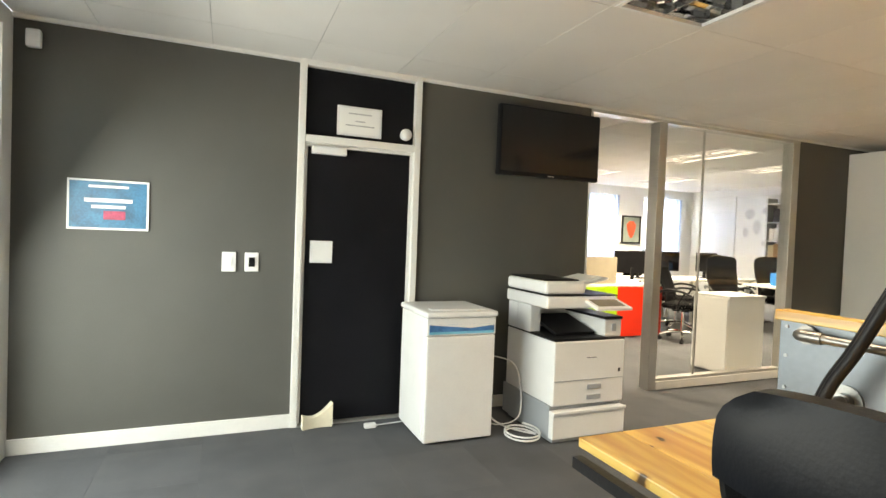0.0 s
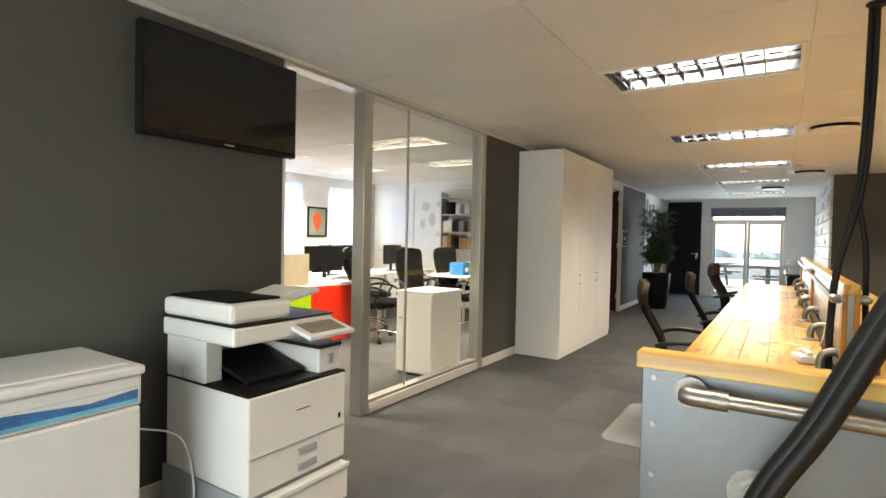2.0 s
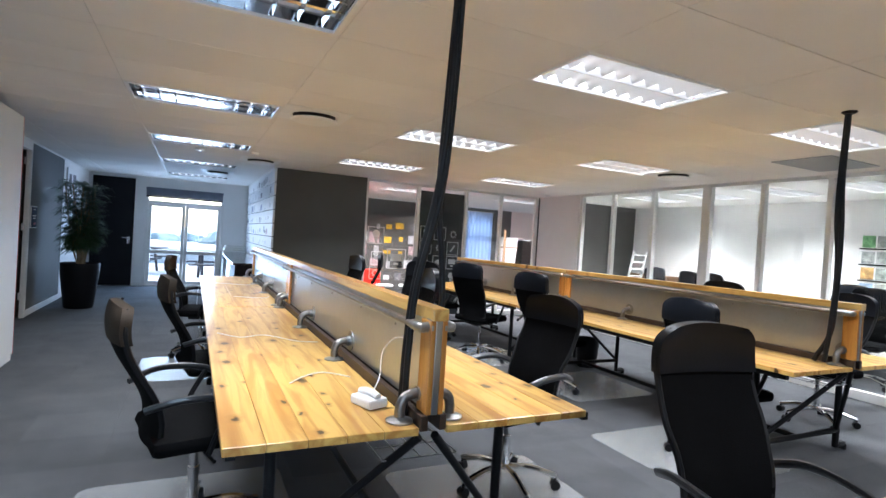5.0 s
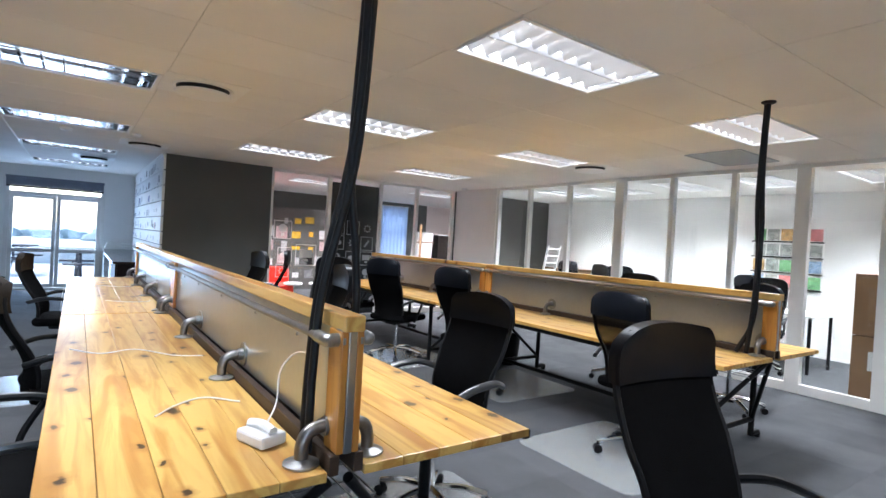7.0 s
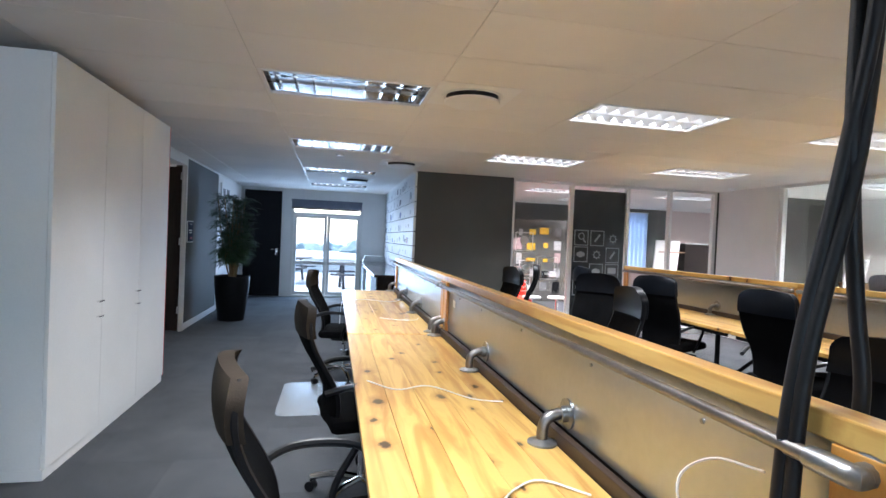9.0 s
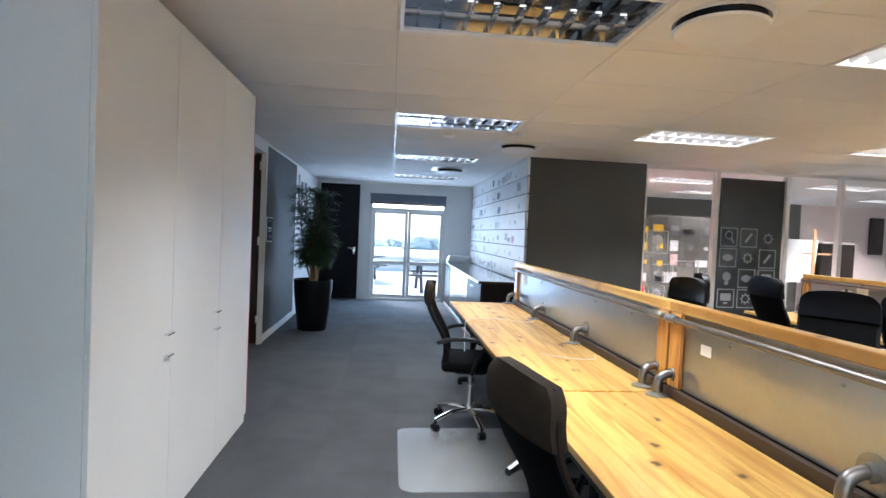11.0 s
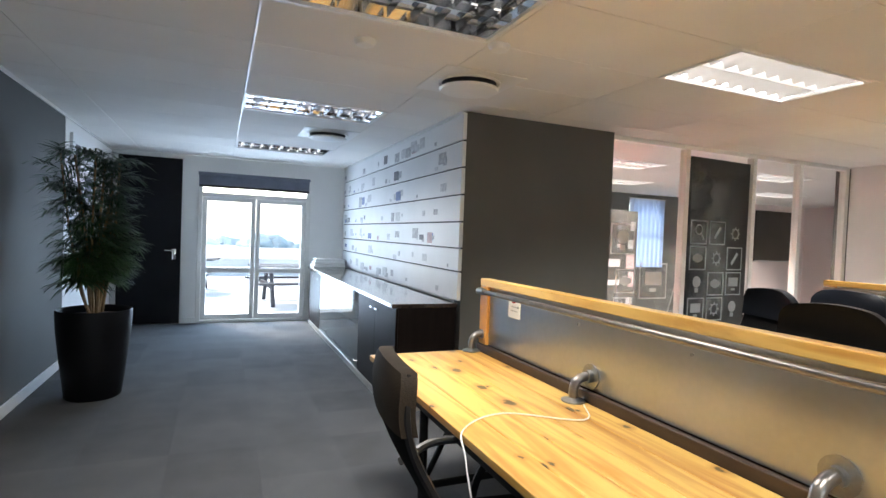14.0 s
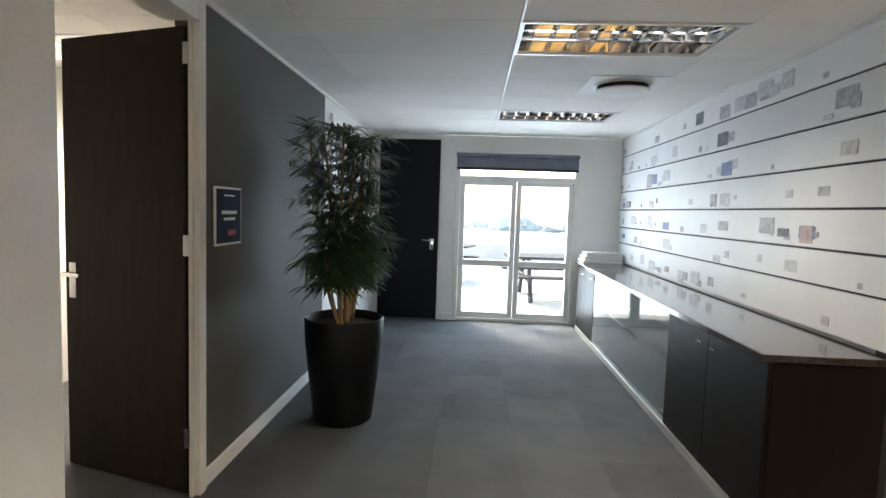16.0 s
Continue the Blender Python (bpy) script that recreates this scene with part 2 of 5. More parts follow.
CABGLASS = glass_mat("cabinet_glass", (0.7, 0.78, 0.78), 0.02, 0.1, 0.16)
MAT = glass_mat("chair_mat_plastic", (0.92, 0.93, 0.93), 0.2, 0.1, 0.16)
SCREEN = mat("screen_glass", (0.006, 0.006, 0.007), 0.09, var=0.1, bump=0)
# emission stands in for tube light showing at the blade ends
ENDGLOW = mat("blade_end_glow", (1.0, 0.98, 0.95), 0.5, var=0, bump=0, emit=0.35)
LIT = mat("lit_tube", (1.0, 0.97, 0.93), 0.5, var=0, bump=0, emit=TUBE)
REFLECT = mat("light_reflector", (0.72, 0.72, 0.73), 0.06, 1.0, var=0.02, bump=0)
BLADE = mat("louvre_blade_white", (0.6, 0.6, 0.61), 0.45, 0.0, var=0.02, bump=0)
RED = mat("red_panel", (0.75, 0.03, 0.012), 0.4, var=0.06)
GREEN = mat("lime_panel", (0.36, 0.6, 0.02), 0.4, var=0.06)
BEIGE = mat("beige_screen_fabric", (0.42, 0.36, 0.26), 0.85, var=0.1, fine=200, bump=0.2)
NAVY = mat("navy_print", (0.008, 0.018, 0.05), 0.6, var=0.5, scale=9, spec=0.2)
TEAL = mat("teal_print", (0.01, 0.12, 0.22), 0.35, var=0.6, scale=7)
PINKP = mat("pink_print", (0.3, 0.03, 0.07), 0.4, var=0.5, scale=20)
PAPER = mat("paper", (0.8, 0.8, 0.78), 0.7, var=0.03, bump=0.02)
INK = mat("grey_ink", (0.16, 0.16, 0.17), 0.6, var=0.4, scale=18)
INKL = mat("pale_ink", (0.42, 0.42, 0.43), 0.6, var=0.35, scale=22)
INKP = mat("faint_ink", (0.56, 0.56, 0.57), 0.6, var=0.25, scale=26)
INKB = mat("blue_ink", (0.2, 0.24, 0.42), 0.6, var=0.3, scale=30)
INKR = mat("rose_ink", (0.5, 0.36, 0.36), 0.6, var=0.3, scale=25)
BLUE = mat("blue_band", (0.05, 0.2, 0.45), 0.35, var=0.5, scale=9)
BOARDW = mat("printed_board", (0.76, 0.76, 0.76), 0.5, var=0.05, scale=3, fine=60, bump=0.04, per="object")
LEAF = mat("palm_leaf", (0.03, 0.072, 0.02), 0.42, var=0.5, scale=8, per="island")
STEM = mat("plant_stem", (0.3, 0.19, 0.09), 0.7, var=0.3, scale=20, bump=0.3)
POTM = mat("black_pot", (0.006, 0.006, 0.007), 0.5, var=0.2, spec=0.18)
SOIL = mat("soil", (0.03, 0.02, 0.013), 0.95, var=0.4, fine=60, bump=0.8)
REDTAPE = mat("red_edge", (0.55, 0.02, 0.015), 0.45)
KRAFT = mat("brown_cardboard", (0.26, 0.15, 0.075), 0.8, var=0.12)
ROSEWALL = mat("rose_white_paint", (0.74, 0.62, 0.59), 0.6, var=0.05)
YELLOW = mat("yellow_print", (0.75, 0.45, 0.03), 0.5, var=0.4, scale=12)
TERRACE = mat("pale_paving", (0.62, 0.62, 0.6), 0.85, var=0.12, scale=0.8, fine=20, bump=0.2)
# green greyed towards blue: distance haze put into the colour
BUSH = mat("haze_tinted_bushes", (0.27, 0.33, 0.34), 0.9, var=0.35, scale=0.9)
SEA = mat("pale_water", (0.35, 0.45, 0.48), 0.3, var=0.1, scale=0.05)
BENCHWOOD = mat("weathered_dark_wood", (0.045, 0.045, 0.055), 0.7, var=0.3)
BLIND = mat("grey_blind", (0.15, 0.165, 0.21), 0.6, var=0.15)


# ---- mesh helpers ----
def finish(name, bm, material, parent=None, smooth=False):
    me = bpy.data.meshes.new(name)
    bmesh.ops.recalc_face_normals(bm, faces=bm.faces)
    bm.to_mesh(me)
    bm.free()
    me.materials.append(material)
    if smooth:
        for p in me.polygons:
            p.use_smooth = True
        me.set_sharp_from_angle(angle=radians(40))
    ob = new(name, me)
    ob.parent = parent
    return ob


def part(name, bm, material, parent, label="", smooth=False):
    return tagged(finish(name, bm, material, parent, smooth), label)


def put(bm, x0, x1, y0, y1, z0, z1, bevel=0.0, m=None):
    """Add a box, with rounded edges if bevel is given."""
    got = bmesh.ops.create_cube(bm, size=1)["verts"]
    for v in got:
        v.co = Vector((x0 + (v.co.x + 0.5) * (x1 - x0), y0 + (v.co.y + 0.5) * (y1 - y0), z0 + (v.co.z + 0.5) * (z1 - z0)))
    if m:
        bmesh.ops.transform(bm, matrix=m, verts=got)
    if bevel:
        es = list({e for v in got for e in v.link_edges})
        bmesh.ops.bevel(bm, geom=es, offset=bevel, segments=2, affect="EDGES", profile=0.5)
    return bm


def box(x0, x1, y0, y1, z0, z1, bevel=0.0, m=None):
    return put(bmesh.new(), x0, x1, y0, y1, z0, z1, bevel, m)


def rod(bm, a, b, r, r2=None, seg=12):
    a, b = Vector(a), Vector(b)
    m = Matrix.Translation((a + b) / 2) @ (b - a).to_track_quat("Z", "Y").to_matrix().to_4x4()
    bmesh.ops.create_cone(bm, cap_ends=True, segments=seg, radius1=r, radius2=r if r2 is None else r2, depth=(b - a).length, matrix=m)
    return bm


def smooth_path(pts, steps=6):
    p = [Vector(q) for q in pts]
    p = [p[0] * 2 - p[1]] + p + [p[-1] * 2 - p[-2]]
    out = []
    for i in range(1, len(p) - 2):
        for s in range(steps):
            t = s / steps
            out.append(0.5 * (2 * p[i] + (p[i + 1] - p[i - 1]) * t + (2 * p[i - 1] - 5 * p[i] + 4 * p[i + 1] - p[i + 2]) * t * t
                              + (3 * p[i] - p[i - 1] - 3 * p[i + 1] + p[i + 2]) * t ** 3))
    return out + [p[-2]]


def tube(bm, pts, r, seg=8, steps=6, flat=1.0):
    path = smooth_path(pts, steps)
    rings, side = [], None
    for i, q in enumerate(path):
        d = (path[min(i + 1, len(path) - 1)] - path[max(i - 1, 0)]).normalized()
        if side is None:
            side = d.orthogonal().normalized()
        side = (side - d * side.dot(d)).normalized()
        up = d.cross(side)
        rings.append([bm.verts.new(q + (side * math.cos(a) + up * math.sin(a) * flat) * r) for a in [2 * math.pi * k / seg for k in range(seg)]])
    for a, b in zip(rings, rings[1:]):
        for k in range(seg):
            bm.faces.new((a[k], a[(k + 1) % seg], b[(k + 1) % seg], b[k]))
    bm.faces.new(rings[0]), bm.faces.new(rings[-1])
    return bm


def lathe(bm, profile, seg=32):
    rings = [[bm.verts.new((r * math.cos(2 * math.pi * k / seg), r * math.sin(2 * math.pi * k / seg), z)) for k in range(seg)] for r, z in profile]
    for a, b in zip(rings, rings[1:]):
        for k in range(seg):
            bm.faces.new((a[k], a[(k + 1) % seg], b[(k + 1) % seg], b[k]))
    bm.faces.new(rings[0]), bm.faces.new(rings[-1])
    return bm


def sheet(bm, fn, nu, nv, thick):
    """A curved closed panel: fn(u, v) gives the middle, thick its depth along y."""
    grid = [[[bm.verts.new(Vector(fn(i / nu, j / nv)) + Vector((0, s * thick / 2, 0))) for j in range(nv + 1)] for i in range(nu + 1)] for s in (-1, 1)]
    for g in grid:
        for i in range(nu):
            for j in range(nv):
                bm.faces.new((g[i][j], g[i + 1][j], g[i + 1][j + 1], g[i][j + 1]))
    a, b = grid
    for i in range(nu):
        bm.faces.new((a[i][0], a[i + 1][0], b[i + 1][0], b[i][0]))
        bm.faces.new((a[i][nv], a[i + 1][nv], b[i + 1][nv], b[i][nv]))
    for j in range(nv):
        bm.faces.new((a[0][j], a[0][j + 1], b[0][j + 1], b[0][j]))
        bm.faces.new((a[nu][j], a[nu][j + 1], b[nu][j + 1], b[nu][j]))
    return bm


def thing(name, label, category, group="", at=None, kind=""):
    ob = tagged(new(name), label, category, group, kind)
    if at is not None:
        ob.matrix_basis = at
    return ob


def structure(name, bm, material, label, category="wall"):
    return tagged(finish(name, bm, material), label, category, kind="structure")


# ---- the large structure ----
X0, X1, Y0, Y1 = -1.42, 14.92, -10.9, 8.5
floor = structure("floor", box(X0 - 0.2, X1 + 0.2, Y0 - 0.2, Y1 + 0.2, -0.2, -0.012), BACKING, "dark grey carpet tiled office floor", "floor")

# ceiling: one mesh of flush tiles, with holes where the lights sit
LX = [1.36 + 2.36 * k for k in range(6)]
LIGHTS = []
for k, x in enumerate(LX):
    LIGHTS.append((x, 1.07, False))
for k in range(4):
    LIGHTS.append((LX[k], -1.25, True))
    LIGHTS.append((LX[k], -3.57, True))
OFFICE = [(4.9, 4.45), (6.55, 4.6), (4.9, 6.75), (6.55, 6.75), (2.54, 4.45), (2.54, 6.75)]
SOUTH = [(7.2, -6.6), (4.9, -6.6), (8.4, -6.6), (6.05, -6.6), (3.7, -6.6)]
BEHIND = [(11.1, 4.3), (11.6, -2.95), (11.4, -5.6), (13.2, -4.3), (13.0, -8.0)]
EXTRA = [(x, y, True) for x, y in OFFICE + SOUTH + BEHIND]
TW, TL = 0.59, 1.16
holes = [(x, x + 0.56, y, y + 1.13) for x, y, lit in LIGHTS + EXTRA]
bm = bmesh.new()
ty = [-0.11 + TL * j for j in range(-10, 9)]
tx = [1.345 + TW * i for i in range(-6, 25)]
for a in tx:
    for b in ty:
        x0, x1, y0, y1 = max(a, X0), min(a + TW, X1), max(b, Y0), min(b + TL, Y1)
        if x1 - x0 < 0.02 or y1 - y0 < 0.02:
            continue
        cuts = [h for h in holes if h[0] < x1 - 0.03 and h[1] > x0 + 0.03 and h[2] < y1 - 0.03 and h[3] > y0 + 0.03]
        pieces = [(x0, x1, y0, y1)]
        for h in cuts:
            rest = []
            for p in pieces:
                hx0, hx1, hy0, hy1 = max(h[0], p[0]), min(h[1], p[1]), max(h[2], p[2]), min(h[3], p[3])
                if hx0 >= hx1 or hy0 >= hy1:
                    rest.append(p)
                    continue
                for q in ((p[0], hx0, p[2], p[3]), (hx1, p[1], p[2], p[3]), (hx0, hx1, p[2], hy0), (hx0, hx1, hy1, p[3])):
                    if q[1] - q[0] > 0.004 and q[3] - q[2] > 0.004:
                        rest.append(q)
            pieces = rest
        for q in pieces:
            g = 0.0024
            put(bm, q[0] + g, q[1] - g, q[2] + g, q[3] - g, CEIL, CEIL + 0.02)
ceiling = structure("ceiling", bm, TILE, "off-white suspended ceiling of rectangular tiles", "ceiling")
structure("ceiling_bars", box(X0, X1, Y0, Y1, CEIL + 0.16, CEIL + 0.2), BARM, "plain slab above the suspended ceiling", "ceiling")
bm = bmesh.new()
for a in tx:
    if X0 < a < X1:
        for b in ty:
            if not any(h[0] - 0.02 < a < h[1] + 0.02 and h[2] < b + TL / 2 < h[3] for h in holes):
                put(bm, a - 0.008, a + 0.008, max(b, Y0), min(b + TL, Y1), CEIL + 0.005, CEIL + 0.024)
for b in ty:
    if Y0 < b < Y1:
        put(bm, X0, X1, b - 0.008, b + 0.008, CEIL + 0.006, CEIL + 0.026)
structure("ceiling_grid", bm, BARM, "thin metal bars between the ceiling tiles", "ceiling")

H = CEIL
wn1 = bmesh.new()
put(wn1, X0, 0.14, WALL, WALL + 0.12, 0, H)
put(wn1, 0.91, 2.45, WALL, WALL + 0.12, 0, H)
put(wn1, 5.06, 9.5, WALL, WALL + 0.12, 0, H)
put(wn1, 10.5, 12.6, WALL, WALL + 0.12, 0, H)
structure("wall_north", wn1, GREY, "dark grey painted plaster wall")
structure("wall_north_end", box(12.6, X1, WALL - 0.004, WALL + 0.12, 0, H), WHITE, "white painted wall behind the plant")
bm = box(X1, X1 + 0.2, 2.66, WALL, 0, H)
put(bm, X1, X1 + 0.2, 0.4, 1.06, 0, H)
put(bm, X1, X1 + 0.2, 1.06, 2.66, 2.22, H)
structure("wall_east", bm, WHITE, "white end wall around the glazed doors")
bm = box(10.55, 14.92, 0.30, 0.5, 0, H)
structure("wall_inner", bm, WHITE, "white backing of the planked wall")
structure("pillar_wall", box(10.42, 10.55, -1.02, 0.5, 0, H), GREY, "dark grey wall end beside the desks")
bm = box(9.25, 10.5, -4.87, -4.77, 0, H)
structure("wall_south_white", bm, WHITE, "plain white partition wall")
structure("wall_partition", box(10.55, 10.67, -7.5, -4.77, 0, H), GREY, "grey partition of the meeting room")
structure("wall_south", box(X0, 10.55, -7.6, -7.5, 0, H), WHITE, "white back wall of the meeting rooms")
structure("wall_south_far", box(10.55, X1, Y0 - 0.1, Y0, 0, H), ROSEWALL, "plain back wall of the side room")
structure("wall_side_room_far", box(X1, X1 + 0.2, Y0, -6.95, 0, H), ROSEWALL, "pale rose end wall of the side room")
bm = box(X1, X1 + 0.2, -6.95, 0.4, 0, 0.95)
put(bm, X1, X1 + 0.2, -6.95, 0.4, 2.3, H)
put(bm, X1, X1 + 0.2, -6.95, -6.25, 0.95, 2.3)
put(bm, X1, X1 + 0.2, -5.35, 0.4, 0.95, 2.3)
structure("wall_side_room", bm, GREY, "grey outer wall of the side room with a window")
structure("wall_side_room_north", box(10.67, X1, -0.72, -0.6, 0, H), ROSEWALL, "pale rose wall of the side room")
structure("wall_west_low", box(X0 - 0.2, X0, -7.5, 1.0, 0, H), WHITE, "plain white wall closing the room")
bm = box(X0 - 0.2, X0, 1.0, 3.745, 0, 0.1)
put(bm, X0 - 0.2, X0, 1.0, 3.745, 2.32, H)
put(bm, X0 - 0.2, X0, 3.6, 3.745, 0.1, 2.32)
structure("wall_west", bm, TRIM, "white window wall at the start")
# the lit office behind the glass
bm = box(X0, 5.95, Y1, Y1 + 0.2, 0, H)
put(bm, 5.95, 6.85, Y1, Y1 + 0.2, 0, 1.0)
put(bm, 5.95, 6.85, Y1, Y1 + 0.2, 2.24, H)
put(bm, 6.85, 7.56, Y1, Y1 + 0.2, 0, H)
put(bm, 7.56, 8.5, Y1, Y1 + 0.2, 0, 1.0)
put(bm, 7.56, 8.5, Y1, Y1 + 0.2, 2.24, H)
put(bm, 8.5, 9.0, Y1, Y1 + 0.2, 0, H)
structure("wall_office_back", bm, WHITE, "cream white office wall with two windows")
structure("wall_office_east", box(8.9, 9.0, WALL + 0.12, Y1, 0, H), WHITE, "white office side wall")
structure("wall_office_west", box(X0 - 0.1, X0, WALL + 0.12, Y1, 0, H), WHITE, "plain white wall closing the office")
structure("wall_cupboard_room", box(9.0, 12.0, 5.6, 5.7, 0, H), WHITE, "white wall of the room behind the open door")
structure("wall_cupboard_room_side", box(12.0, 12.1, WALL + 0.12, 5.7, 0, H), WHITE, "white side wall of the room behind the door")

# skirting
bm = bmesh.new()
for a, b in ((X0, 0.1), (0.95, 2.45), (5.06, 5.86), (10.52, 12.6)):
    put(bm, a, b, WALL - 0.016, WALL - 0.001, 0, 0.09, 0.003)
structure("baseboard", bm, TRIM, "white painted skirting board", "skirting")
bm = bmesh.new()
put(bm, X1 - 0.016, X1 - 0.001, 2.66, 2.84, 0, 0.09, 0.003)
put(bm, X1 - 0.016, X1 - 0.001, 0.56, 1.06, 0, 0.09, 0.003)
structure("baseboard_end", bm, TRIM, "white skirting on the end wall", "skirting")
bm = bmesh.new()
put(bm, X0, 10.42, WALL - 0.02, WALL - 0.001, H - 0.025, H - 0.002)
put(bm, 10.42, X1, WALL - 0.02, WALL - 0.006, H - 0.025, H - 0.002)
put(bm, 10.42, X1, 0.536, 0.552, H - 0.025, H - 0.002)
structure("trim", bm, TRIM, "thin white ceiling edge trim", "trim")


# ---- doors and glazing ----
def door_north():
    d = thing("door_1", "closed black flush door with a dark transom panel above", "door", kind="structure")
    bm = box(0.1, 0.145, WALL - 0.03, WALL + 0.12, 0, H, 0.004)
    put(bm, 0.905, 0.95, WALL - 0.03, WALL + 0.12, 0, H, 0.004)
    put(bm, 0.145, 0.905, WALL - 0.03, WALL + 0.12, 1.9, 1.95, 0.004)
    put(bm, 0.145, 0.905, WALL - 0.03, WALL + 0.12, H - 0.04, H, 0.004)
    part("frame", bm, TRIM, d, "cream painted frame")
    part("stop", put(put(box(0.145, 0.165, WALL, WALL + 0.05, 0, 1.9), 0.885, 0.905, WALL, WALL + 0.05, 0, 1.9), 0.165, 0.885, WALL, WALL + 0.05, 1.88, 1.9), TRIM, d)
    part("leaf", box(0.167, 0.883, WALL + 0.012, WALL + 0.055, 0.015, 1.878, 0.003), BLACKDOOR, d)
    part("transom_panel", box(0.146, 0.904, WALL + 0.02, WALL + 0.05, 1.951, H - 0.041), BLACKDOOR, d, "black panel above the door")
    bm = box(0.19, 0.42, WALL - 0.045, WALL + 0.011, 1.83, 1.88, 0.006)
    part("closer", bm, WPLASTIC, d, "white door closer")
    part("plate", box(0.2, 0.35, WALL + 0.002, WALL + 0.011, 1.1, 1.25, 0.004), WPLASTIC, d, "white square plate")
    part("threshold", box(0.15, 0.9, WALL - 0.03, WALL + 0.1, 0, 0.012), ALU, d)


door_north()

g = thing("window_1", "full height clear glass partition with aluminium posts", "glass partition", kind="structure")
bm = box(3.19, 3.28, WALL - 0.01, WALL + 0.1, 0, H - 0.05, 0.004)
part("post", bm, ALU, g)
part("post", box(4.96, 5.06, WALL - 0.01, WALL + 0.1, 0, H - 0.05, 0.004), ALU, g)
part("post", box(2.45, 2.475, WALL, WALL + 0.1, 0, H - 0.05, 0.003), TRIM, g)
part("head_rail", box(2.45, 5.06, WALL - 0.014, WALL + 0.1, H - 0.05, H - 0.001, 0.003), ALU, g)
part("sill", box(3.28, 4.96, WALL - 0.014, WALL + 0.1, 0, 0.075, 0.004), TRIM, g, "white bottom rail")
part("bead", box(3.28, 4.96, WALL + 0.0, WALL + 0.08, 0.075, 0.1, 0.003), ALU, g)
p = part("pane", box(3.281, 3.78, WALL + 0.035, WALL + 0.043, 0.1, H - 0.05), PANE, g)
p.visible_shadow = False
p = part("pane", box(3.786, 4.959, WALL + 0.035, WALL + 0.043, 0.1, H - 0.05), PANE, g)
p.visible_shadow = False
part("joint", box(3.777, 3.789, WALL + 0.03, WALL + 0.048, 0.1, H - 0.05), ALU, g)

# doorway to the room behind, its brown leaf standing open
d = thing("door_2", "dark brown door standing open in a cream frame", "door", kind="structure")
bm = box(9.34, 9.6, WALL - 0.03, WALL + 0.15, 0, H, 0.005)
put(bm, 10.45, 10.51, WALL - 0.03, WALL + 0.03, 0, H, 0.005)
put(bm, 9.6, 10.45, WALL - 0.03, WALL + 0.15, 2.3, H, 0.005)
part("frame", bm, TRIM, d, "cream painted frame")
bm = put(box(9.6, 9.63, WALL + 0.02, WALL + 0.06, 0, 2.3), 10.435, 10.449, WALL + 0.0, WALL + 0.02, 0, 2.3)
part("stop", bm, TRIM, d)
mm = pose(10.45, WALL + 0.045, 0, 0, 0, 74)
leaf = part("leaf", box(0, 0.82, -0.04, 0, 0.01, 2.28, 0.003, mm), BROWNLEAF, d)
for z in (0.25, 1.2, 2.1):
    part("hinge", box(10.43, 10.448, WALL + 0.015, WALL + 0.044, z, z + 0.1), CHROME, d, "steel hinge")
bm = rod(bmesh.new(), mm @ Vector((0.76, 0, 1.06)), mm @ Vector((0.76, 0.06, 1.06)), 0.012)
rod(bm, mm @ Vector((0.76, 0.055, 1.06)), mm @ Vector((0.64, 0.055, 1.06)), 0.01)
put(bm, 0.735, 0.785, 0.0, 0.008, 0.93, 1.12, 0.003, mm)
part("handle", bm, CHROME, leaf, "steel lever handle", True)

d = thing("door_3", "closed black full height door on the end wall", "door", kind="structure")
part("leaf", box(X1 - 0.04, X1 - 0.002, 2.87, 3.66, 0.01, 2.37, 0.004), BLACKDOOR, d)
part("head", box(X1 - 0.03, X1 - 0.002, 2.84, 3.7, 2.375, H - 0.002), TRIM, d)
bm = rod(bmesh.new(), (X1 - 0.04, 2.95, 1.05), (X1 - 0.1, 2.95, 1.05), 0.012)
rod(bm, (X1 - 0.095, 2.95, 1.05), (X1 - 0.095, 3.07, 1.06), 0.011)
put(bm, X1 - 0.05, X1 - 0.04, 2.925, 2.975, 0.93, 1.08, 0.003)
part("handle", bm, CHROME, d, "steel lever handle", True)

d = thing("door_4", "white framed double glazed doors to the terrace", "glass doors", kind="structure")
bm = box(X1 - 0.01, X1 + 0.12, 1.06, 1.12, 0, 2.22, 0.004)
put(bm, X1 - 0.01, X1 + 0.12, 2.6, 2.66, 0, 2.22, 0.004)
put(bm, X1 - 0.01, X1 + 0.12, 1.12, 2.6, 2.16, 2.22, 0.004)
put(bm, X1 - 0.01, X1 + 0.12, 1.12, 2.6, 1.86, 1.92, 0.004)
put(bm, X1 - 0.01, X1 + 0.12, 1.12, 2.6, 0, 0.04, 0.004)
part("frame", bm, TRIM, d)
for y0, y1 in ((1.122, 1.857), (1.863, 2.598)):
    bm = box(X1 + 0.02, X1 + 0.07, y0, y0 + 0.065, 0.045, 1.858, 0.004)
    put(bm, X1 + 0.02, X1 + 0.07, y1 - 0.065, y1, 0.045, 1.858, 0.004)
    put(bm, X1 + 0.022, X1 + 0.068, y0 + 0.065, y1 - 0.065, 0.045, 0.12, 0.004)
    put(bm, X1 + 0.022, X1 + 0.068, y0 + 0.065, y1 - 0.065, 1.8, 1.858, 0.004)
    put(bm, X1 + 0.022, X1 + 0.068, y0 + 0.065, y1 - 0.065, 0.74, 0.82, 0.004)
    lf = part("door_leaf", bm, TRIM, d)
    for z0, z1 in ((0.121, 0.739), (0.821, 1.799)):
        p = part("pane", box(X1 + 0.042, X1 + 0.048, y0 + 0.066, y1 - 0.066, z0, z1), PANE, lf)
        p.visible_shadow = False
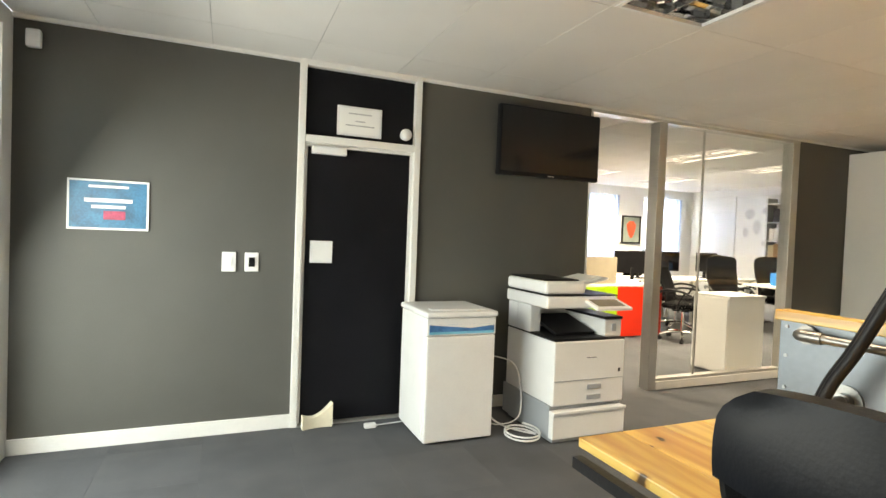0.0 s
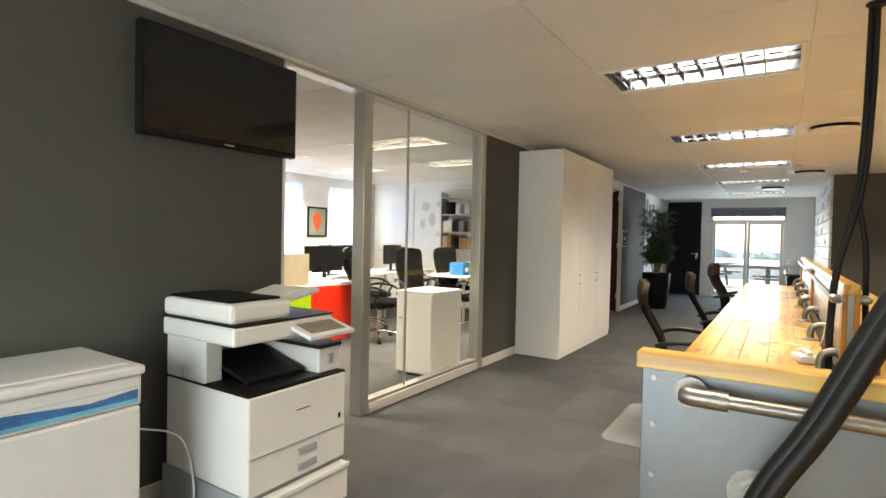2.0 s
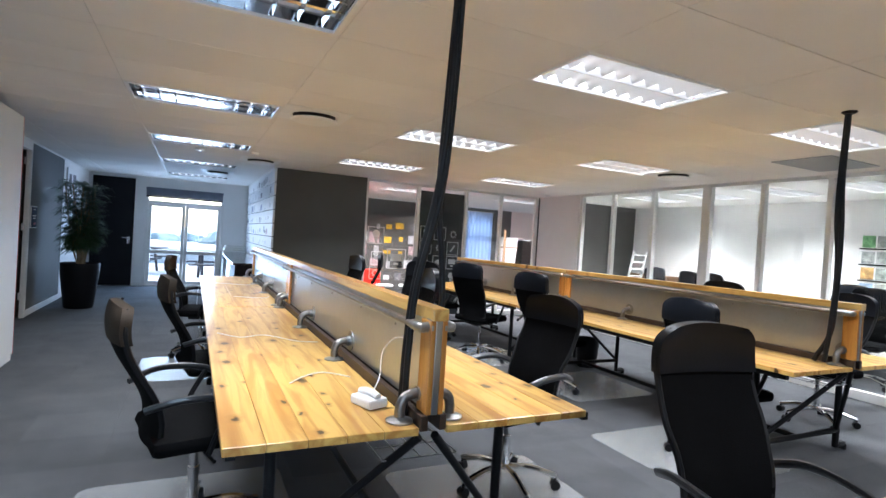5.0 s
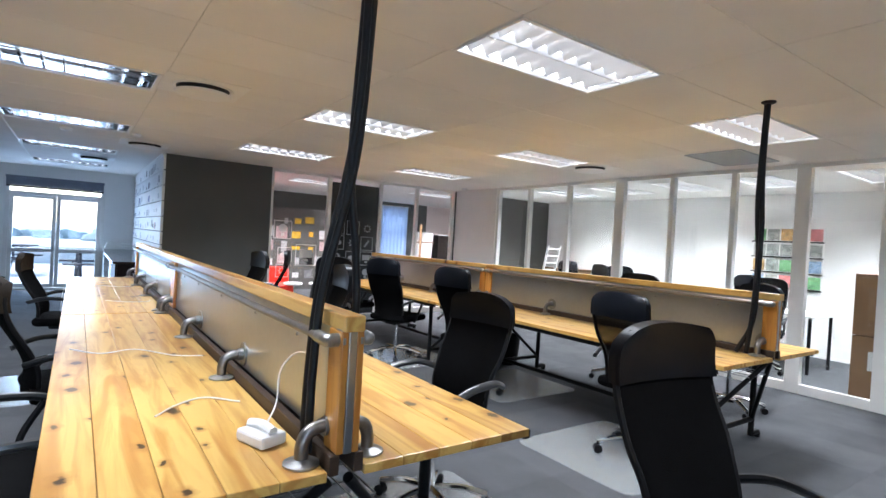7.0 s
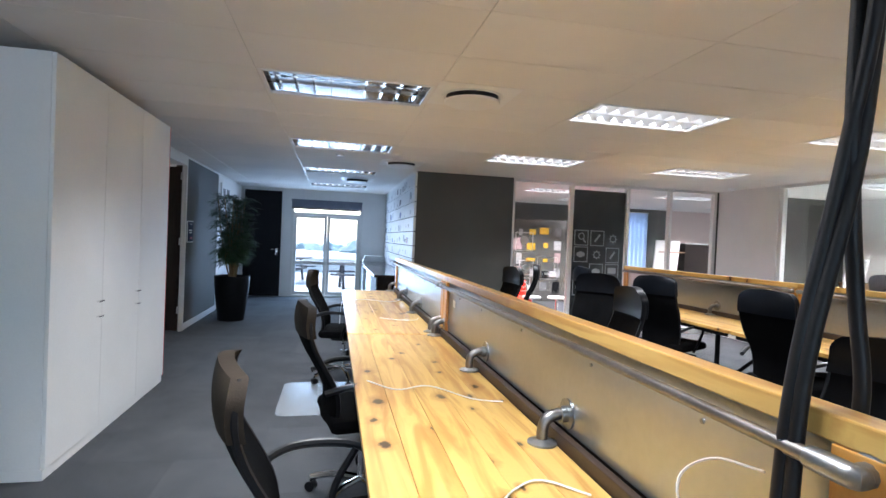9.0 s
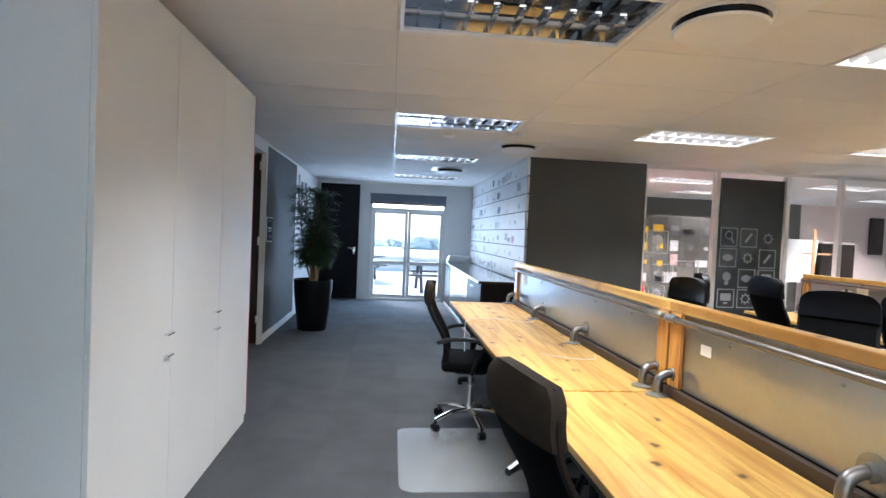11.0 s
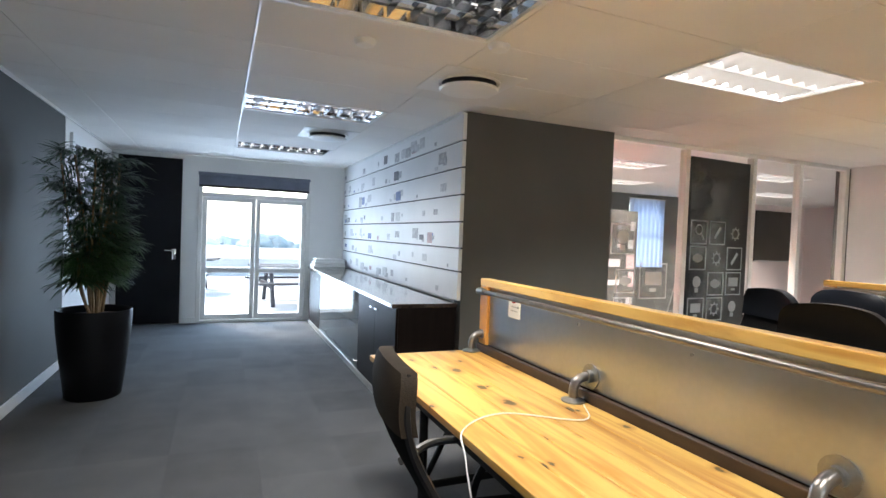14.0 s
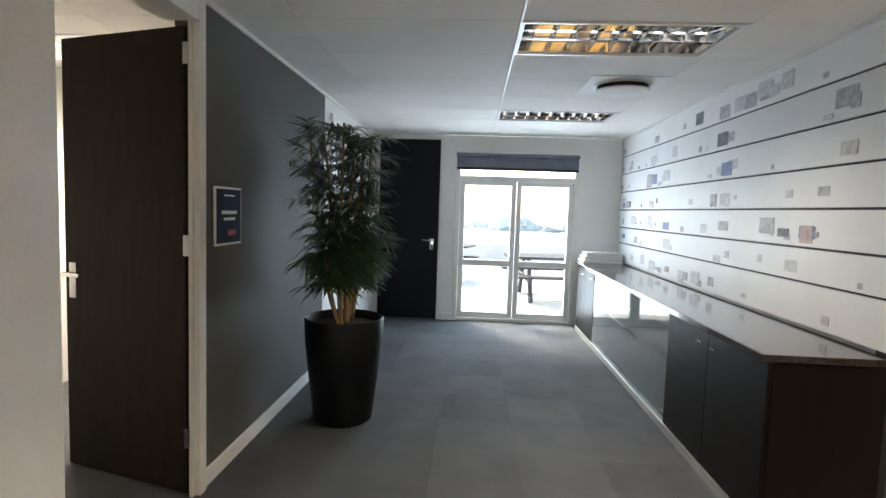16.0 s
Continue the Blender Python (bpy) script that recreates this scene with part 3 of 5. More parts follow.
    p = part("pane", box(X1 + 0.042, X1 + 0.048, y0 + 0.03, y1 - 0.03, 1.922, 2.158), PANE, d)
    p.visible_shadow = False
bl = thing("roller_blind", "raised grey slatted blind above the glazed doors", "blind", at=pose(X1 - 0.05, 1.87, 2.02))
part("head_box", box(-0.035, 0.035, -0.79, 0.79, 0.145, 0.19, 0.004), BLIND, bl)
for k in range(9):
    part("slat", box(-0.012, 0.012, -0.78, 0.78, -0.008, 0.0072, 0, pose(0, 0, 0.017 + 0.0158 * k, 0, 12)), BLIND, bl)
part("bottom_rail", box(-0.032, 0.032, -0.78, 0.78, -0.025, 0.004, 0.004), PLASTIC, bl)


def glazed_wall(name, label, posts, along, at, wide=(), low=0.0):
    """posts: places of the uprights along x or y; at: the other coordinate."""
    g = thing(name, label, "glass partition", kind="structure")

    def bx(a, b, d0, d1, z0, z1, bev=0.0):
        return box(a, b, at + d0, at + d1, z0, z1, bev) if along == "x" else box(at + d0, at + d1, a, b, z0, z1, bev)
    for i, p in enumerate(posts):
        w = 0.07 if i in wide else 0.03
        part("post", bx(p - w, p + w, -0.04, 0.04, 0, H - 0.045, 0.004), TRIM, g)
    part("head_rail", bx(posts[0] - 0.03, posts[-1] + 0.03, -0.042, 0.042, H - 0.045, H - 0.001, 0.003), TRIM, g)
    for i, (a, b) in enumerate(zip(posts, posts[1:])):
        wa, wb = (0.07 if i in wide else 0.03), (0.07 if i + 1 in wide else 0.03)
        part("bottom_rail", bx(a + wa, b - wb, -0.036, 0.036, 0, 0.1, 0.004), TRIM, g)
        p = part("pane", bx(a + wa, b - wb, -0.004, 0.004, 0.1, H - 0.045), PANE, g)
        p.visible_shadow = False
    return g


glazed_wall("window_2", "white framed glass wall of the meeting rooms", [-1.35, -0.2, 0.8, 1.75, 2.7, 3.55, 4.3, 5.02, 5.8, 6.6, 7.55, 8.42, 9.22], "x", -4.82, (5, 6, 9))
glazed_wall("window_3", "glass wall of the side room with pale posts", [-4.7, -3.84, -3.05], "y", 10.53)
glazed_wall("window_4", "glass pane beside the dark wall", [-2.05, -1.05], "y", 10.53)
structure("window_head", box(10.49, 10.57, -3.02, -2.08, H - 0.045, H - 0.001), TRIM, "pale head rail over the opening", "trim")
d = thing("door_5", "dark smoked glass door with pale printed icons", "door", kind="structure", at=pose(10.53, -3.01, 0, 0, 0, 3))
SMOKE = mat("smoked_panel", (0.018, 0.021, 0.023), 0.12, var=0.3, scale=2, bump=0)
part("leaf", box(-0.012, 0.012, 0.0, 0.93, 0.02, 2.33, 0.003), SMOKE, d)
ICON = mat("pale_icon", (0.26, 0.28, 0.29), 0.5)


def ring(bm, y, z, r, x=-0.016):
    """A flat ring of short bars round a centre."""
    pts = [(x, y + r * math.cos(k * math.pi / 8), z + r * math.sin(k * math.pi / 8)) for k in range(17)]
    for p, q in zip(pts, pts[1:]):
        rod(bm, p, q, 0.007, seg=5)
    return bm


def icon(owner, k, y, z, w, x=-0.016, boxed=True, material=None):
    """One printed pictogram: 0 lens, 1 bulb, 2 cloud, 3 pencil, 4 gear, 5 screen."""
    bm = bmesh.new()
    if boxed:
        for a, b, e, f in ((0, w, 0, 0.012), (0, w, w - 0.012, w), (0, 0.012, 0.0125, w - 0.0125), (w - 0.012, w, 0.0125, w - 0.0125)):
            put(bm, x - 0.002, x + 0.002, y + a, y + b, z + e, z + f)
    c, d = y + w / 2, z + w / 2
    if k == 0:
        ring(bm, c, d + 0.1 * w, 0.2 * w, x)
        rod(bm, (x, c - 0.13 * w, d - 0.06 * w), (x, c - 0.3 * w, d - 0.3 * w), 0.012, seg=6)
    elif k == 1:
        bmesh.ops.create_cone(bm, cap_ends=True, segments=16, radius1=0.24 * w, radius2=0.24 * w, depth=0.004, matrix=pose(x, c, d + 0.08 * w, 0, 90))
        put(bm, x - 0.002, x + 0.002, c - 0.1 * w, c + 0.1 * w, d - 0.36 * w, d - 0.18 * w)
    elif k == 2:
        for q, r in ((-0.16, 0.14), (0.02, 0.2), (0.18, 0.13)):
            bmesh.ops.create_cone(bm, cap_ends=True, segments=14, radius1=r * w, radius2=r * w, depth=0.004 + 0.002 * r, matrix=pose(x, c + q * w, d, 0, 90))
    elif k == 3:
        put(bm, -0.002, 0.002, -0.06 * w, 0.06 * w, -0.3 * w, 0.3 * w, 0, pose(x, c, d, 38))
    elif k == 4:
        ring(bm, c, d, 0.2 * w, x)
        for q in range(8):
            put(bm, -0.002, 0.002, -0.03 * w, 0.03 * w, 0.21 * w, 0.3 * w, 0, pose(x, c, d, 45 * q))
    else:
        put(bm, x - 0.002, x + 0.002, c - 0.3 * w, c + 0.3 * w, d - 0.12 * w, d + 0.26 * w)
        put(bm, x - 0.002, x + 0.002, c - 0.12 * w, c + 0.12 * w, d - 0.3 * w, d - 0.2 * w)
    part("icon", bm, material or ICON, owner)


for r, row in enumerate(((5, 4, 1), (1, 2, 5), (2, 4, 3), (0, 3, 4))):
    for c, k in enumerate(row):
        icon(d, k, 0.66 - 0.29 * c, 0.62 + 0.27 * r, 0.25, boxed=(r + 2 * c) % 3 != 1)
WHITEICON = mat("white_vinyl", (0.62, 0.6, 0.58), 0.6)
sticker = thing("glass_sticker", "white vinyl pictograms stuck on the glass wall", "sticker", at=pose(10.523, 0, 0))
for k, y, z, w in ((1, -1.42, 1.3, 0.3), (5, -1.86, 0.86, 0.36), (2, -1.44, 0.92, 0.24), (4, -1.4, 0.66, 0.22)):
    icon(sticker, k, y, z, w, -0.003, True, WHITEICON)

# windows of the office
for nm, a, b in (("window_5", 5.95, 6.85), ("window_6", 7.56, 8.5)):
    w = thing(nm, "white office window with a bright view", "window", kind="structure")
    bm = bmesh.new()
    for q in ((a, a + 0.05, 1.0, 2.24), (b - 0.05, b, 1.0, 2.24), (a, b, 1.0, 1.05), (a, b, 2.19, 2.24), ((a + b) / 2 - 0.025, (a + b) / 2 + 0.025, 1.0, 2.24), (a, b, 1.86, 1.9)):
        put(bm, q[0], q[1], Y1 + 0.06, Y1 + 0.11, q[2], q[3])
    part("frame", bm, TRIM, w)
    p = part("pane", box(a + 0.05, b - 0.05, Y1 + 0.08, Y1 + 0.086, 1.05, 2.19), PANE, w)
    p.visible_shadow = False
    part("window_sill", box(a - 0.03, b + 0.03, Y1 - 0.05, Y1 + 0.05, 0.975, 0.999, 0.004), TRIM, w)
def sheer_mat():
    m = bpy.data.materials.new("sheer_fabric")
    m.use_nodes = True
    n, l = m.node_tree.nodes, m.node_tree.links
    n.remove(n["Principled BSDF"])
    df, tl, mx = n.new("ShaderNodeBsdfDiffuse"), n.new("ShaderNodeBsdfTranslucent"), n.new("ShaderNodeMixShader")
    df.inputs[0].default_value = tl.inputs[0].default_value = (0.62, 0.72, 0.9, 1)
    mx.inputs[0].default_value = 0.6
    l.new(df.outputs[0], mx.inputs[1]), l.new(tl.outputs[0], mx.inputs[2]), l.new(mx.outputs[0], n["Material Output"].inputs[0])
    return m


SHEER = sheer_mat()
for a, b in ((5.95, 6.85), (7.56, 8.5)):
    cu = thing("sheer_curtain", "pale blue sheer curtain hanging in folds before the window", "curtain", "office curtains", at=pose(a, Y1 - 0.07, 0.96))
    part("fabric", sheet(bmesh.new(), lambda u, v: (u * (b - a), 0.018 * math.sin(u * 60) + 0.006 * math.sin(u * 23), 0.02 + v * 1.27), 90, 2, 0.002), SHEER, cu, smooth=True)
    part("rail", rod(bmesh.new(), (-0.05, 0, 1.3), (b - a + 0.05, 0, 1.3), 0.01, seg=8), TRIM, cu, smooth=True)
w = thing("window_7", "blue lit window of the side room", "window", kind="structure")
bm = bmesh.new()
for q in ((-6.25, -6.19, 0.95, 2.3), (-5.41, -5.35, 0.95, 2.3), (-6.19, -5.41, 0.95, 1.0), (-6.19, -5.41, 2.24, 2.3), (-6.19, -5.41, 1.7, 1.76)):
    put(bm, X1 + 0.06, X1 + 0.11, q[0], q[1], q[2], q[3])
part("frame", bm, TRIM, w)
# sheet added only so that the daylit window glows blue
cu = thing("sheer_curtain", "sheer sheet added to turn the side room window bright blue", "curtain", at=pose(X1 - 0.05, -6.27, 0.93, 0, 0, 90))
part("fabric", sheet(bmesh.new(), lambda u, v: (u * 0.94, 0.012 * math.sin(u * 50), v * 1.4), 60, 2, 0.002), SHEER, cu, smooth=True)
part("rail", rod(bmesh.new(), (-0.03, 0, 1.41), (0.97, 0, 1.41), 0.01, seg=8), TRIM, cu, smooth=True)
p = part("pane", box(X1 + 0.08, X1 + 0.086, -6.19, -5.41, 1.0, 2.24), PANE, w)
p.visible_shadow = False
w = thing("window_8", "tall white framed window beside the start", "window", kind="structure")
bm = bmesh.new()
for q in ((1.0, 1.06), (2.25, 2.31), (3.54, 3.6)):
    put(bm, X0 - 0.1, X0 + 0.02, q[0], q[1], 0.1, 2.32, 0.004)
part("frame", bm, TRIM, w)
p = part("pane", box(X0 - 0.06, X0 - 0.052, 1.06, 3.54, 0.1, 2.32), PANE, w)
p.visible_shadow = False

# ---- outside ----
tagged(finish("ground", box(X1 + 0.2, 400, -300, 300, -0.12, -0.05), TERRACE), "pale sunlit paved terrace", "ground", kind="structure")
tagged(finish("ground_west", box(-400, X0 - 0.2, -300, 300, -0.12, -0.05), TERRACE), "pale ground outside the window", "ground", kind="structure")
tagged(finish("ground_north", box(X0 - 0.2, X1 + 0.2, Y1 + 0.2, 300, -0.12, -0.05), TERRACE), "pale ground outside the office", "ground", kind="structure")
tagged(finish("water", box(60, 390, -250, 250, -0.045, -0.03), SEA), "pale hazy water beyond the terrace", "water", kind="structure")
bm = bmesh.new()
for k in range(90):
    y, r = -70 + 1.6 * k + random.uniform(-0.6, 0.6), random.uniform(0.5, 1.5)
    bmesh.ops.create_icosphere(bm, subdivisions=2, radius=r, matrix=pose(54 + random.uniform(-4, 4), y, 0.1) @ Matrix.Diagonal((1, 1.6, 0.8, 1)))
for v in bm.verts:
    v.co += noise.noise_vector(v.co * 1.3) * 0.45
tagged(finish("far_bushes", bm, BUSH), "green bushes far beyond the terrace, distance haze put into their colour", "bushes", kind="stuff")
w = thing("terrace_wall", "low pale wall at the edge of the terrace", "wall", at=pose(24, 0, -0.05))
part("wall", box(-0.1, 0.1, -30, 30, 0, 0.5), TERRACE, w)
part("coping", box(-0.14, 0.14, -30, 30, 0.5, 0.56, 0.01), TRIM, w)


def picnic(at):
    t = thing("picnic_table", "dark wooden picnic table with fixed benches", "picnic table", at=at)
    for k in range(4):
        part("top_board", box(-0.42 + 0.21 * k, -0.22 + 0.21 * k, -0.9, 0.9, 0.72, 0.76, 0.005), BENCHWOOD, t)
    for s in (-1, 1):
        part("bench_board", box(s * 0.72 - 0.12, s * 0.72 + 0.12, -0.9, 0.9, 0.43, 0.47, 0.005), BENCHWOOD, t)
        part("cross_beam", box(-0.8, 0.8, s * 0.6 - 0.03, s * 0.6 + 0.03, 0.36, 0.43), BENCHWOOD, t)
        for q in (-1, 1):
            part("leg", rod(bmesh.new(), (q * 0.6, s * 0.55, 0), (q * 0.25, s * 0.55, 0.72), 0.04, seg=8), BENCHWOOD, t)


picnic(pose(17.4, 0.9, -0.05, 0, 0, 4))
picnic(pose(19.6, 3.3, -0.05, 0, 0, -12))


# ---- lights ----
def fixture(lit):
    """Two rows of V-shaped cross blades under a deck: mirrored and low-glare, or open and bright."""
    f = thing("ceiling_light", ("lit recessed fluorescent ceiling light with a louvre" if lit else "recessed ceiling light with a low-glare mirrored louvre"),
              "ceiling light", "recessed ceiling lights")
    top = 0.058 if lit else 0.046
    bm = box(0, 0.56, 0, 0.02, -0.006, 0.012)
    put(bm, 0, 0.56, 1.11, 1.13, -0.006, 0.012)
    put(bm, 0, 0.02, 0.02, 1.11, -0.006, 0.012)
    put(bm, 0.54, 0.56, 0.02, 1.11, -0.006, 0.012)
    part("frame", bm, WPLASTIC, f)
    bm = bmesh.new()
    for q in ((0.0, 0.004, 0, 1.13), (0.556, 0.56, 0, 1.13), (0.004, 0.556, 0, 0.004), (0.004, 0.556, 1.126, 1.13)):
        put(bm, *q, 0.012, 0.07)
    part("housing", bm, REFLECT, f)
    part("deck", box(0.004, 0.556, 0.004, 1.126, top, top + 0.01), LIT if lit else REFLECT, f)
    part("louvre_bar", box(0.276, 0.284, 0.021, 1.109, 0.0, 0.04), BLADE if lit else REFLECT, f)
    half = 0.034 if lit else 0.006
    for x0, x1 in ((0.045, 0.262), (0.3, 0.515)):
        for k in range(9):
            y = 0.085 + 0.12 * k
            bm = bmesh.new()
            vs = [bm.verts.new(c) for x in (x0, x1) for c in ((x, y, 0.002), (x, y + half, top - 0.002), (x, y - half, top - 0.002))]
            for q in ((0, 3, 4, 1), (0, 2, 5, 3), (1, 4, 5, 2), (0, 1, 2), (3, 5, 4)):
                bm.faces.new([vs[i] for i in q])
            blade = part("louvre_blade", bm, BLADE if lit else REFLECT, f)
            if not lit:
                # glowing wedge added for the tube light in the blade's open end
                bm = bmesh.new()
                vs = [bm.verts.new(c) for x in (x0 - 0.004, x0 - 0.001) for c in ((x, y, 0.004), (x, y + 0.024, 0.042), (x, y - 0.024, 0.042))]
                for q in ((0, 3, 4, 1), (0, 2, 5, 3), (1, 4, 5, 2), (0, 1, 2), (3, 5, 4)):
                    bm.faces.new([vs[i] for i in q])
                part("end_glow", bm, ENDGLOW, blade, "glowing wedge standing in for tube light at the open blade end")
    return f


first = {}
for x, y, lit in LIGHTS + EXTRA:
    m = pose(x, y, CEIL)
    if lit in first:
        copy_thing(first[lit], m)
    else:
        first[lit] = fixture(lit)
        first[lit].matrix_basis = m


def vent(at):
    v = thing("ceiling_vent", "round white ceiling air vent in a square plate", "air vent", "ceiling vents", at=at)
    part("plate", box(-0.28, 0.28, -0.28, 0.28, -0.006, -0.001, 0.001), WPLASTIC, v)
    part("rim", lathe(bmesh.new(), [(0.215, -0.007), (0.215, -0.012), (0.2, -0.016), (0.19, -0.008)]), WPLASTIC, v, smooth=True)
    # solid black ring paints the shade of the gap above the disc
    part("gap_shade", lathe(bmesh.new(), [(0.185, -0.007), (0.175, -0.038)]), PLASTIC, v, "black solid ring standing in for shade in the slot")
    part("disc", lathe(bmesh.new(), [(0.17, -0.0385), (0.2, -0.044), (0.19, -0.054), (0.1, -0.06), (0.02, -0.061)]), WPLASTIC, v, smooth=True)


for x, y in ((6.22, 0.78), (9.7, 0.84), (12.1, 1.33), (6.3, -3.75)):
    vent(pose(x, y, CEIL))
v = thing("ceiling_grille", "dark square return air grille in the ceiling", "air vent", at=pose(4.7, -4.05, CEIL))
part("frame", put(put(put(box(-0.28, 0.28, -0.42, -0.4, -0.01, -0.001), -0.28, 0.28, 0.4, 0.42, -0.01, -0.001), -0.28, -0.26, -0.4, 0.4, -0.01, -0.001), 0.26, 0.28, -0.4, 0.4, -0.01, -0.001), GPLASTIC, v)
for k in range(16):
    part("slat", box(-0.255, 0.255, -0.39 + 0.05 * k, -0.36 + 0.05 * k, -0.008, -0.003), GPLASTIC, v)
for x, y in ((9.0, 1.0), (9.28, 1.66), (9.9, -4.5)):
    s = thing("smoke_detector", "small white ceiling smoke detector", "detector", at=pose(x, y, CEIL))
    part("base", lathe(bmesh.new(), [(0.06, -0.001), (0.06, -0.012), (0.045, -0.03), (0.02, -0.034)], 20), WPLASTIC, s, smooth=True)
# thin white strip added for the light that a ceiling joint catches
s = thing("surface_trunking", "thin white strip standing in for light caught on a ceiling joint", "trunking", at=pose(10.0, 2.2, CEIL))
part("joint_strip", box(-1.7, 3.2, -0.005, 0.005, -0.005, -0.001), WPLASTIC, s)

# ---- north wall: things round the black door ----
def sign(name, label, at, w, h, face, bars):
    s = thing(name, label, "sign", at=at)
    part("backing", box(-w / 2, w / 2, -0.012, -0.001, -h / 2, h / 2, 0.002), PAPER, s, "white border")
    part("print", box(-w / 2 + 0.012, w / 2 - 0.012, -0.0145, -0.0125, -h / 2 + 0.012, h / 2 - 0.012), face, s)
    for x, z, bw, bh, mt in bars:
        part("bar", box(x - bw / 2, x + bw / 2, -0.017, -0.015, z - bh / 2, z + bh / 2), mt, s)
    return s


sign("wall_sign", "blue printed sign with two white text lines on the grey wall", pose(-0.955, WALL, 1.42), 0.41, 0.29, TEAL,
     [(0.0, 0.025, 0.24, 0.022, PAPER), (0.0, -0.012, 0.17, 0.018, PAPER), (0.0, 0.105, 0.2, 0.014, PAPER), (0.03, -0.06, 0.11, 0.05, PINKP)])
sign("wall_sign", "dark navy sign with white text lines by the open door", pose(10.77, WALL - 0.005, 1.39), 0.3, 0.31, NAVY,
     [(0.0, 0.02, 0.17, 0.018, PAPER), (0.0, -0.015, 0.13, 0.015, PAPER), (0.0, 0.11, 0.12, 0.008, PAPER), (0.03, -0.09, 0.1, 0.03, PINKP)])
for x, inner, lb in ((-0.3, WPLASTIC, "white wall light switch"), (-0.165, PLASTIC, "white wall switch with a dark rocker")):
    s = thing("light_switch", lb, "switch", at=pose(x, WALL, 1.1))
    part("plate", box(-0.042, 0.042, -0.012, -0.001, -0.062, 0.062, 0.004), WPLASTIC, s)
    part("rocker", box(-0.018, 0.018, -0.018, -0.0125, -0.03, 0.03, 0.002), inner, s)
s = thing("paper_notice", "framed white paper notice above the black door", "notice", at=pose(0.51, WALL + 0.018, 2.075))
part("frame", box(-0.155, 0.155, -0.02, -0.001, -0.1, 0.1, 0.003), WPLASTIC, s)
part("sheet", box(-0.14, 0.14, -0.023, -0.021, -0.085, 0.085), PAPER, s)
for z, w in ((0.05, 0.16), (0.0, 0.07), (-0.03, 0.2)):
    part("bar", box(-w / 2, w / 2, -0.0255, -0.0235, z - 0.004, z + 0.004), INKL, s)
s = thing("door_sensor", "small round white sensor above the door", "sensor", at=pose(0.84, WALL + 0.018, 2.02))
bm = bmesh.new()
bmesh.ops.create_uvsphere(bm, u_segments=20, v_segments=12, radius=0.042, matrix=pose(0, -0.035, 0))
part("dome", bm, WPLASTIC, s, smooth=True)
part("base", rod(bmesh.new(), (0, -0.001, 0), (0, -0.02, 0), 0.035, seg=20), WPLASTIC, s)
s = thing("alarm_sensor", "white alarm sensor high in the room corner", "sensor", at=pose(-1.32, WALL, 2.31))
part("body", box(-0.035, 0.035, -0.05, -0.001, -0.05, 0.05, 0.012), WPLASTIC, s)
s = thing("television", "wall mounted black flat television with glossy screen", "television", at=pose(2.0, WALL, 2.06))
part("bracket", box(-0.2, 0.2, -0.055, -0.001, -0.12, 0.12, 0.004), BLACKSTEEL, s)
part("body", box(-0.46, 0.46, -0.11, -0.056, -0.265, 0.265, 0.012), PLASTIC, s)
part("screen", box(-0.445, 0.445, -0.114, -0.111, -0.235, 0.25), SCREEN, s)
part("badge", box(-0.03, 0.03, -0.116, -0.1145, -0.258, -0.25), INKL, s)

f = thing("freezer", "small white upright freezer with a blue banded top", "freezer", at=pose(1.08, 3.17, 0))
part("body", box(-0.24, 0.24, 0.05, 0.5, 0.012, 0.8, 0.01), WPLASTIC, f)
part("door", box(-0.24, 0.24, 0.0, 0.046, 0.014, 0.685, 0.012), WPLASTIC, f)
part("top", box(-0.25, 0.25, -0.015, 0.51, 0.803, 0.84, 0.012), WPLASTIC, f)
part("top_ridge", box(-0.2, 0.2, 0.02, 0.1, 0.841, 0.852, 0.005), WPLASTIC, f)
fascia = part("fascia", box(-0.24, 0.24, 0.0, 0.046, 0.689, 0.8, 0.006), WPLASTIC, f)
part("blue_band", box(-0.225, 0.225, -0.003, -0.0005, 0.7, 0.76), BLUE, fascia, "blue and turquoise band")
bm = bmesh.new()
for y in (-0.006, -0.0035):
    bm.faces.new([bm.verts.new((x, y, z)) for x, z in ((-0.225, 0.76), (0.06, 0.735), (0.225, 0.752), (0.225, 0.76))])
part("white_swoosh", bm, WPLASTIC, fascia, "white curved stripe")
part("turquoise_stripe", box(-0.225, 0.225, -0.004, -0.0032, 0.7, 0.715), mat("turquoise_stripe", (0.15, 0.5, 0.65), 0.4, var=0.3), fascia)
for x in (-0.2, 0.2):
    for y in (0.06, 0.44):
        part("foot", rod(bmesh.new(), (x, y, 0), (x, y, 0.013), 0.018), PLASTIC, f)


def copier(at):
    c = thing("photocopier", "white office photocopier with a dark paper tray on a grey base", "photocopier", at=at)
    part("base_drawer", box(-0.29, 0.29, 0.0, 0.049, 0.03, 0.21, 0.006), WPLASTIC, c)
    part("base_side", box(-0.287, 0.287, 0.05, 0.66, 0.02, 0.235, 0.004), GPLASTIC, c, "grey base cabinet")
    part("plinth", box(-0.27, 0.27, 0.03, 0.6, 0.0, 0.03), GPLASTIC, c)
    part("drawer_lip", box(-0.292, 0.292, -0.012, 0.0, 0.19, 0.212, 0.004), WPLASTIC, c)
    body = part("body", box(-0.285, 0.285, 0.02, 0.63, 0.237, 0.66, 0.01), WPLASTIC, c)
    part("door_seam", box(-0.28, 0.28, 0.014, 0.019, 0.4, 0.404), GPLASTIC, body)
    for z in (0.355, 0.285):
        part("drawer_grip", box(-0.02, 0.09, 0.008, 0.019, z - 0.016, z + 0.016, 0.004), GPLASTIC, body, "grey drawer grip")
